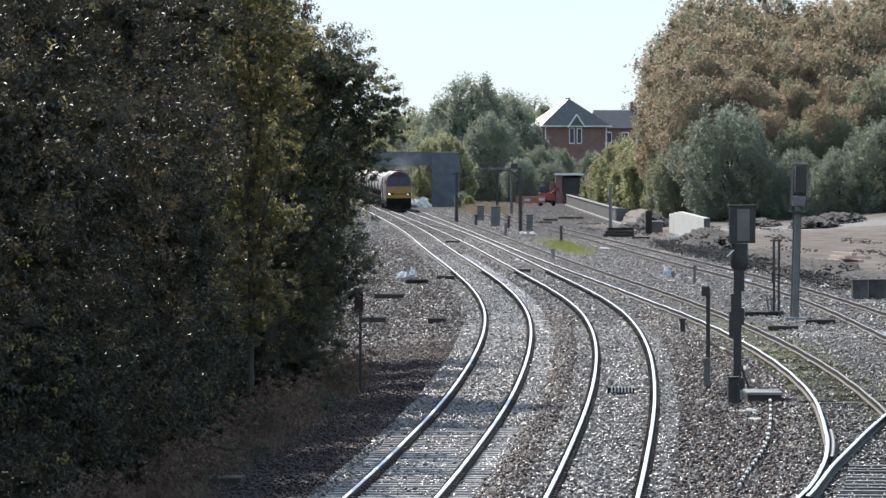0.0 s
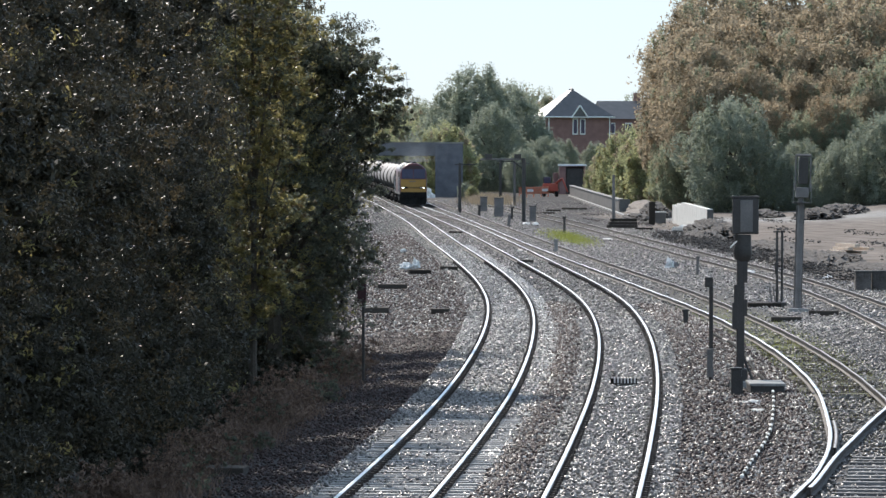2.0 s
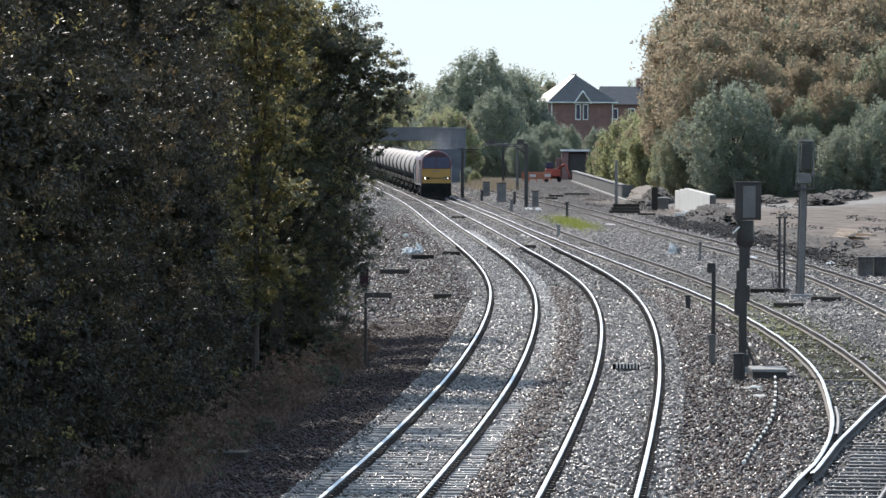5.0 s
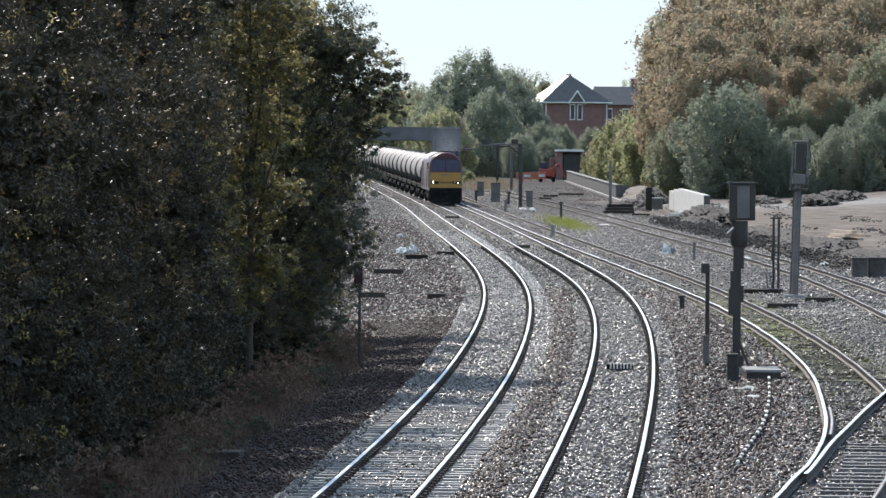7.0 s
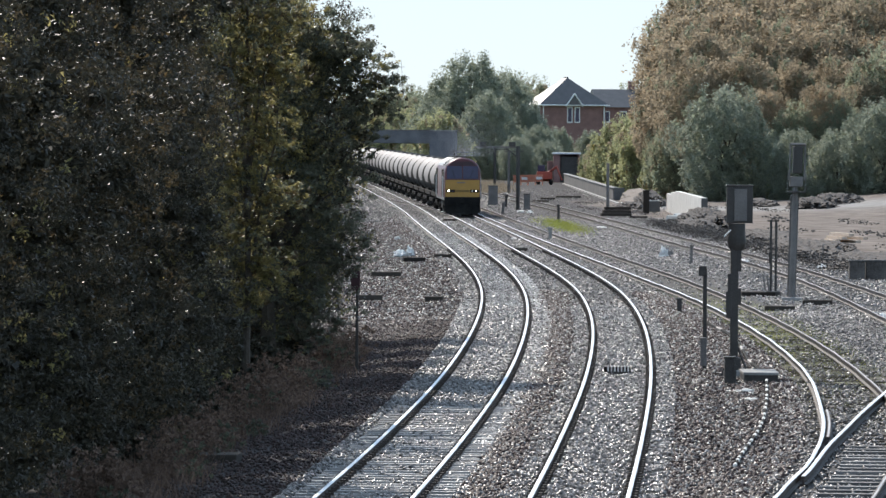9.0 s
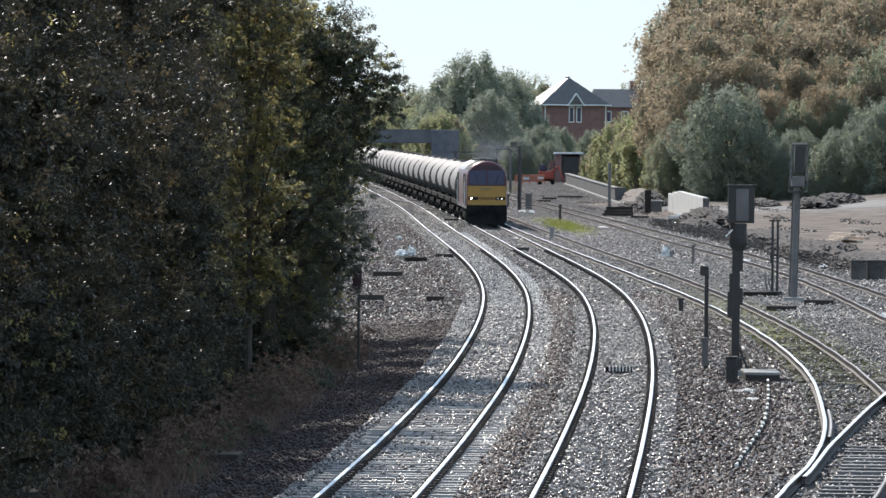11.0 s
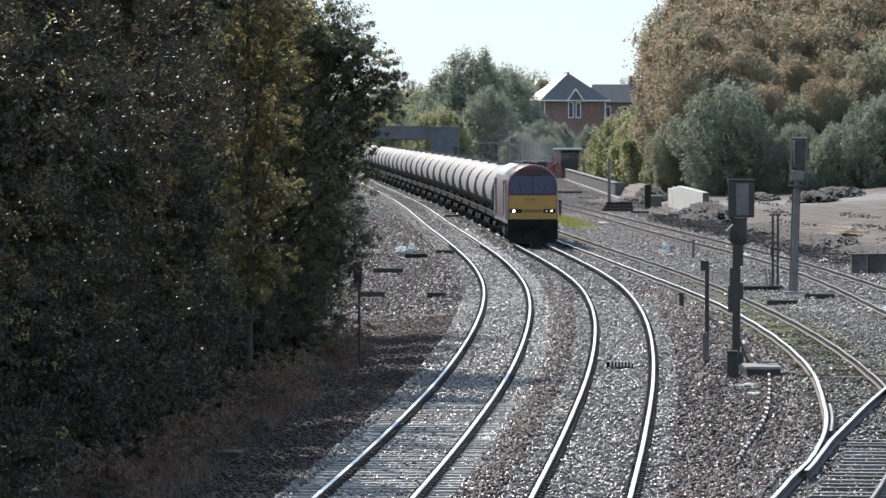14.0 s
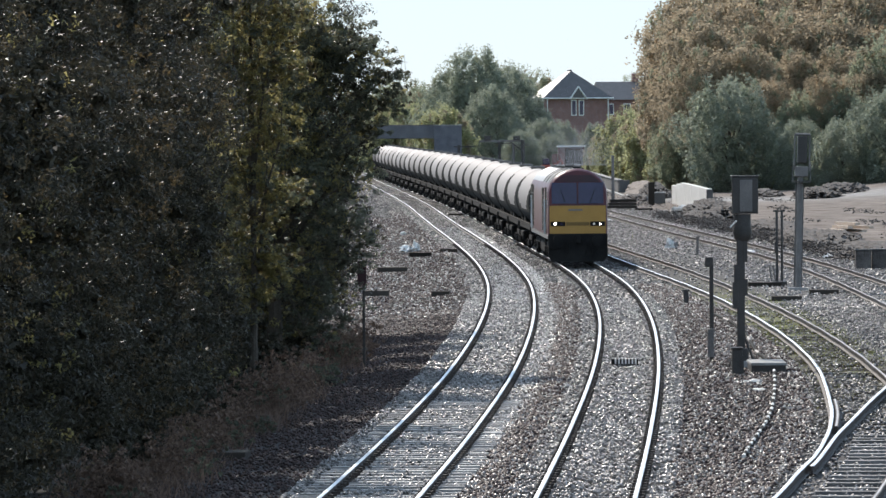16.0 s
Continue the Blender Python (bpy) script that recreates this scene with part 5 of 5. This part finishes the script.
def make_yard():
    b = thing("concrete_wall", "row of pale precast concrete panels standing in the yard", "concrete panels", pose(16.65, 440, 0))
    for k in range(8):
        part("panel", box((0.38, 5.68, 1.70), (0.19, 18.2 - 5.7 * k, -0.02), 0.015), CONCRETE, b)
    for y, h in ((25.4, 1.55), (34.6, 1.38)):
        part("panel", box((0.38, 8.8, h), (0.19, y, -0.02), 0.015), CONCRETE, b)
    part("end_panel", box((0.40, 0.3, 1.66), (0.20, -24.72, -0.02), 0.02), DARK_CONCRETE, b, "dark end panel")
    part("pipe", rod((-1.75, -13, 0.2), (-0.95, -12.6, 0.2), 0.2, 14), CONCRETE, b)
    for k, (x, y, sx, sy, sz) in enumerate(((16.3, 400, 3.4, 26, 1.15), (15.2, 385, 2.6, 18, 0.7), (17.6, 345, 3.0, 40, 0.65), (17.4, 310, 3.2, 34, 0.75), (18.6, 285, 3.4, 30, 0.6), (14.6, 500, 2.0, 22, 0.5), (16.6, 520, 2.4, 22, 1.1),
                                           (28.5, 500, 3.6, 18, 0.9), (31.5, 515, 4.6, 18, 1.1), (25.0, 520, 4.0, 16, 0.6), (19.4, 322, 2.2, 20, 0.55), (20.2, 290, 2.6, 16, 0.5))):
        lump("mound", "mound of dark spoil earth and rubble", "spoil mound", (x, y, 0), (sx, sy, sz), k, SPOIL, 5, 0.2, "spoil heaps")
    lump("mound", "pale heap of trodden sand beside the road wall", "sand heap", (16.5, 545, 0), (2.6, 30, 1.15), 31, SAND, 4, 0.1, "spoil heaps")
    lump("mound", "pale heap of trodden sand beside the road wall", "sand heap", (15.7, 532, 0), (2.2, 24, 0.5), 32, SAND, 4, 0.1, "spoil heaps")
    k = thing("low_wall", "low dark wall stub with a pale coping", "wall", pose(15.55, 478, 0))
    part("body", box((1.15, 0.5, 0.8), (0, 0, -0.02), 0.02), DARK_CONCRETE, k)
    part("coping", box((1.2, 0.56, 0.08), (0, 0, 0.78), 0.01), CONCRETE, k, "pale coping")
    def on_heaps(rng, n):
        y = 275 + 130 * rng.random(n)
        return np.stack([SIDING_RIGHT(y) + 1.2 + 2.4 * rng.random(n), y, rng.uniform(0.0, 0.5, n)], -1)
    pebbles(5000, on_heaps, (0.03, 0.08), 7, "rubble", "dark clods and rubble on the spoil", SPOIL)
    w = thing("retaining_wall", "low grey concrete wall running beside the yard road", "wall", kind="structure")
    for k in range(8):
        y = 560 + k * 20
        x = 15.03 - (y - 557) * 0.0076
        part("panel", box((0.3, 19.99, 1.0 + 0.02 * k), (x - 0.076, y + 10, -0.02), turn=0.435), DARK_CONCRETE, w)
        part("coping", box((0.45, 19.9, 0.1), (x - 0.076, y + 10, 0.99 + 0.02 * k), 0.02, turn=0.435), GREY_CONCRETE, w)
    part("end_pier", box((0.9, 0.6, 1.1), (15.3, 557, -0.02), 0.02), DARK_CONCRETE, w)
    for k in range(10):
        part("kerb", box((0.28, 20.2, 0.16), (14.36 - 0.08 * k, 528 + 20.3 * k, -0.03), 0.02, turn=0.226), GREY_CONCRETE, w)
    h = thing("hut", "small flat-roofed brick hut with a dark open doorway", "hut", pose(14.45, 748, 0))
    part("pier", box((0.75, 2.6, 3.3), (-1.15, 0, -0.05), 0.02), HAZED_BRICK, h)
    part("wall", box((2.2, 0.2, 3.3), (0.35, 1.2, -0.05), 0.02), HAZED_BRICK, h)
    part("wall", box((0.2, 2.6, 3.3), (1.4, 0, -0.05), 0.02), HAZED_BRICK, h)
    part("door", box((2.0, 0.08, 3.0), (0.30, -0.9, -0.02), 0.01), DARK_STEEL, h)
    part("roof", box((3.3, 3.0, 0.2), (0, 0, 3.25), 0.02), WHITE, h)
    part("side_wing", box((0.6, 2.2, 2.5), (-1.9, 0.6, -0.05), 0.02), HAZED_BRICK, h)
    e = thing("excavator", "small orange-red tracked digger on the far yard", "excavator", pose(11.4, 715, 0))
    for s in (-1, 1):
        part("crawler", box((0.4, 2.4, 0.55), (s * 0.7, 0, 0), 0.15), BLACK, e)
    cab = part("cab", box((1.7, 1.9, 0.85), (0, 0, 0.6), 0.08), ORANGE, e)
    part("window", box((0.8, 0.9, 0.7), (-0.35, -0.2, 1.45), 0.05), GLASS, cab)
    part("boom", rod((0.4, -0.6, 1.3), (1.3, -1.6, 2.0), 0.13, 6), ORANGE, e)
    part("stick", rod((1.3, -1.6, 2.0), (1.9, -2.0, 0.5), 0.10, 6), ORANGE, e)
    for k in range(5):
        f = thing("barrier", "orange and white plastic barrier panel in the yard", "barrier", pose(8.2 + k * 0.85, 700 + 4 * k, 0, 0, 0, 8 * (k % 2)), group="orange barriers")
        for z in (0.35, 0.9):
            part("rail", box((0.8, 0.06, 0.22), (0, 0, z), 0.01), BARRIER, f)
        part("panel", box((0.78, 0.04, 0.28), (0, 0, 0.6)), WHITE if k % 2 else BARRIER, f)
        for s in (-0.38, 0.38):
            part("foot", box((0.06, 0.4, 1.15), (s, 0, 0)), BARRIER, f)
    s = thing("timber_stack", "stack of dark old sleepers by the siding", "timber stack", pose(12.2, 452, 0, 0, 0, 4))
    for j in range(3):
        for k in range(3):
            part("timber", box((2.1 - 0.15 * j, 0.26, 0.2), (0.05 * j, (k - 1) * 0.32, j * 0.22), 0.015), TIMBER, s)
    p = thing("stump_post", "broad dark timber stop post", "post", pose(14.83, 469, 0))
    part("post", box((0.44, 0.4, 1.6), (0, 0, 0), 0.03), TIMBER, p)
    part("cap", box((0.5, 0.46, 0.07), (0, 0, 1.59), 0.01), TIMBER, p)
    for x, y, w in ((16.7, 260.5, 0.62), (17.7, 261, 1.25), (19.2, 262, 1.4)):
        c = thing("storage_bin", "dark grey lineside storage bin", "bin", pose(x, y, 0), group="storage bins")
        part("body", box((w, 0.8, 0.72), (0, 0, 0), 0.03), SPOIL, c)
        part("lid", box((w + 0.06, 0.86, 0.07), (0, 0, 0.72), 0.02), DARK_CONCRETE, c)
    t = thing("timber_pile", "pale broken boards on the spoil", "boards", pose(19.9, 322, 0.75))
    for k in range(5):
        part("board", box((0.26, 4.2, 0.14), (k * 0.24 - 0.5, 0, -0.3 + 0.17 * (k % 3)), turn=4 + 3 * k), surface("pale board", (0.40, 0.30, 0.22), (0.62, 0.5, 0.4), 2, 15) if k == 0 else bpy.data.materials["pale board"], t)
    # litter and loose bits
    for x, y, w, h, m, text in ((-1.9, 304, 0.62, 0.26, PLASTIC, "crumpled white plastic sheet on the ballast"), (-1.45, 306, 0.4, 0.34, PLASTIC, "crumpled white plastic sheet on the ballast"), (-2.33, 351, 0.3, 0.14, PLASTIC, "small white litter"),
                                (10.6, 308, 0.7, 0.4, GREY_STEEL, "grey plastic bag full of rubbish"), (10.5, 306, 0.45, 0.4, PLASTIC, "torn white plastic"), (4.0, 352, 0.3, 0.12, PLASTIC, "small white litter"), (4.35, 347, 0.35, 0.14, PLASTIC, "small white litter"),
                                (5.75, 468, 0.5, 0.16, PLASTIC, "small white litter"), (6.4, 466, 0.5, 0.2, PLASTIC, "small white litter"), (16.6, 282, 0.5, 0.16, PLASTIC, "small white litter"), (13.6, 292, 0.5, 0.16, PLASTIC, "small white litter"),
                                (15.9, 432, 1.2, 0.4, PLASTIC, "white pipe end on the spoil"), (14.2, 500, 1.2, 0.5, PLASTIC, "pale rubble"), (9.8, 395, 0.6, 0.1, PLASTIC, "small white litter"), (13.9, 204, 0.4, 0.2, PLASTIC, "small white litter"),
                                (-2.9, 690, 1.6, 0.9, PLASTIC, "pale rubble by the bridge"), (-2.1, 694, 1.5, 1.0, PLASTIC, "pale rubble by the bridge"), (6.88, 145.8, 0.5, 0.10, CONCRETE, "pale stones by the signal"), (6.75, 141.5, 0.42, 0.08, CONCRETE, "pale stones by the signal"), (18.9, 258, 0.8, 0.4, PLASTIC, "white sack")):
        lump("litter", text, "litter", (x, y, 0), (w, w * 1.6, h), x + y, m, 3, 0.5, "lineside litter")
    for x, y, w, d in ((-2.45, 225, 0.9, 3), (-0.2, 223.5, 0.62, 2.4), (-2.95, 150.5, 0.8, 2.0), (-4.05, 117.5, 0.88, 3.4), (-2.2, 262, 1.2, 2.5), (-1.2, 292, 1.0, 3), (11.2, 214, 1.0, 2), (12.9, 222, 1.0, 2), (11.4, 233, 1.2, 4), (0.1, 300, 0.8, 2), (5.1, 662, 2.6, 5), (11.3, 576, 2.2, 3), (8.2, 539, 1.6, 3), (3.6, 640, 1.8, 4), (9.2, 560, 1.2, 4), (12.6, 470, 1.6, 3), (13.4, 440, 1.2, 3), (0.6, 420, 0.9, 2), (3.9, 318, 0.7, 2)):
        ob = part("old_sleeper", box((w, d * 0.3, 0.18), (0, 0, -0.02), 0.02), TIMBER)
        ob.matrix_basis = pose(x, y, -0.17 if y < 160 else 0, 0, 0, random.uniform(-6, 6))
        tagged(ob, "discarded dark timber lying in the ballast", "timber", "discarded timbers")
    far = thing("pylon", "far lattice electricity pylon, faint against the sky", "pylon", pose(-22.5, 3500, 0))
    for s in (-1, 1):
        for q in (-1, 1):
            part("leg", rod((s * 4, q * 4, 0), (s * 0.6, q * 0.6, 44), 0.14, 5), HAZY_STEEL, far)
    for z, w in ((26, 9), (33, 7), (40, 5)):
        part("arm", box((w, 0.25, 0.25), (0, 0, z)), HAZY_STEEL, far)


make_signals()
make_posts()
make_gantry()
make_near_boxes()
make_yard()


# ---- what moves: the train runs down the line towards the bridge under the camera ----
FRONT = ((0, 630.0), (1, 608.0), (2, 585.5), (3, 563.5), (4, 541.5), (5, 521.0), (6, 501.5), (7, 480.5), (8, 458.0), (9, 434.5), (10, 410.5), (11, 386.8),
         (12, 362.3), (13, 337.3), (14, 311.2), (15, 286.3), (16, 263.3))


def on_line(y, half):
    """The pose of a vehicle whose bogies stand on the line half metres before and behind its middle."""
    a, b = float(DOWN_LINE(y - half)), float(DOWN_LINE(y + half))
    return pose((a + b) / 2, y, RAIL_TOP, 0, 0, -math.degrees(math.atan2(b - a, 2 * half)))


def motions():
    walk(LOCOMOTIVE, [(t, on_line(y + 10.6, 6.4)) for t, y in FRONT])
    walk(SMOKE_CLOUD, [(t, on_line(y + 10.6, 6.4)) for t, y in FRONT])
    for k, wagon in enumerate(WAGONS):
        walk(wagon, [(t, on_line(y + 30.0 + 16.4 * k, 5.6)) for t, y in FRONT])


motions()
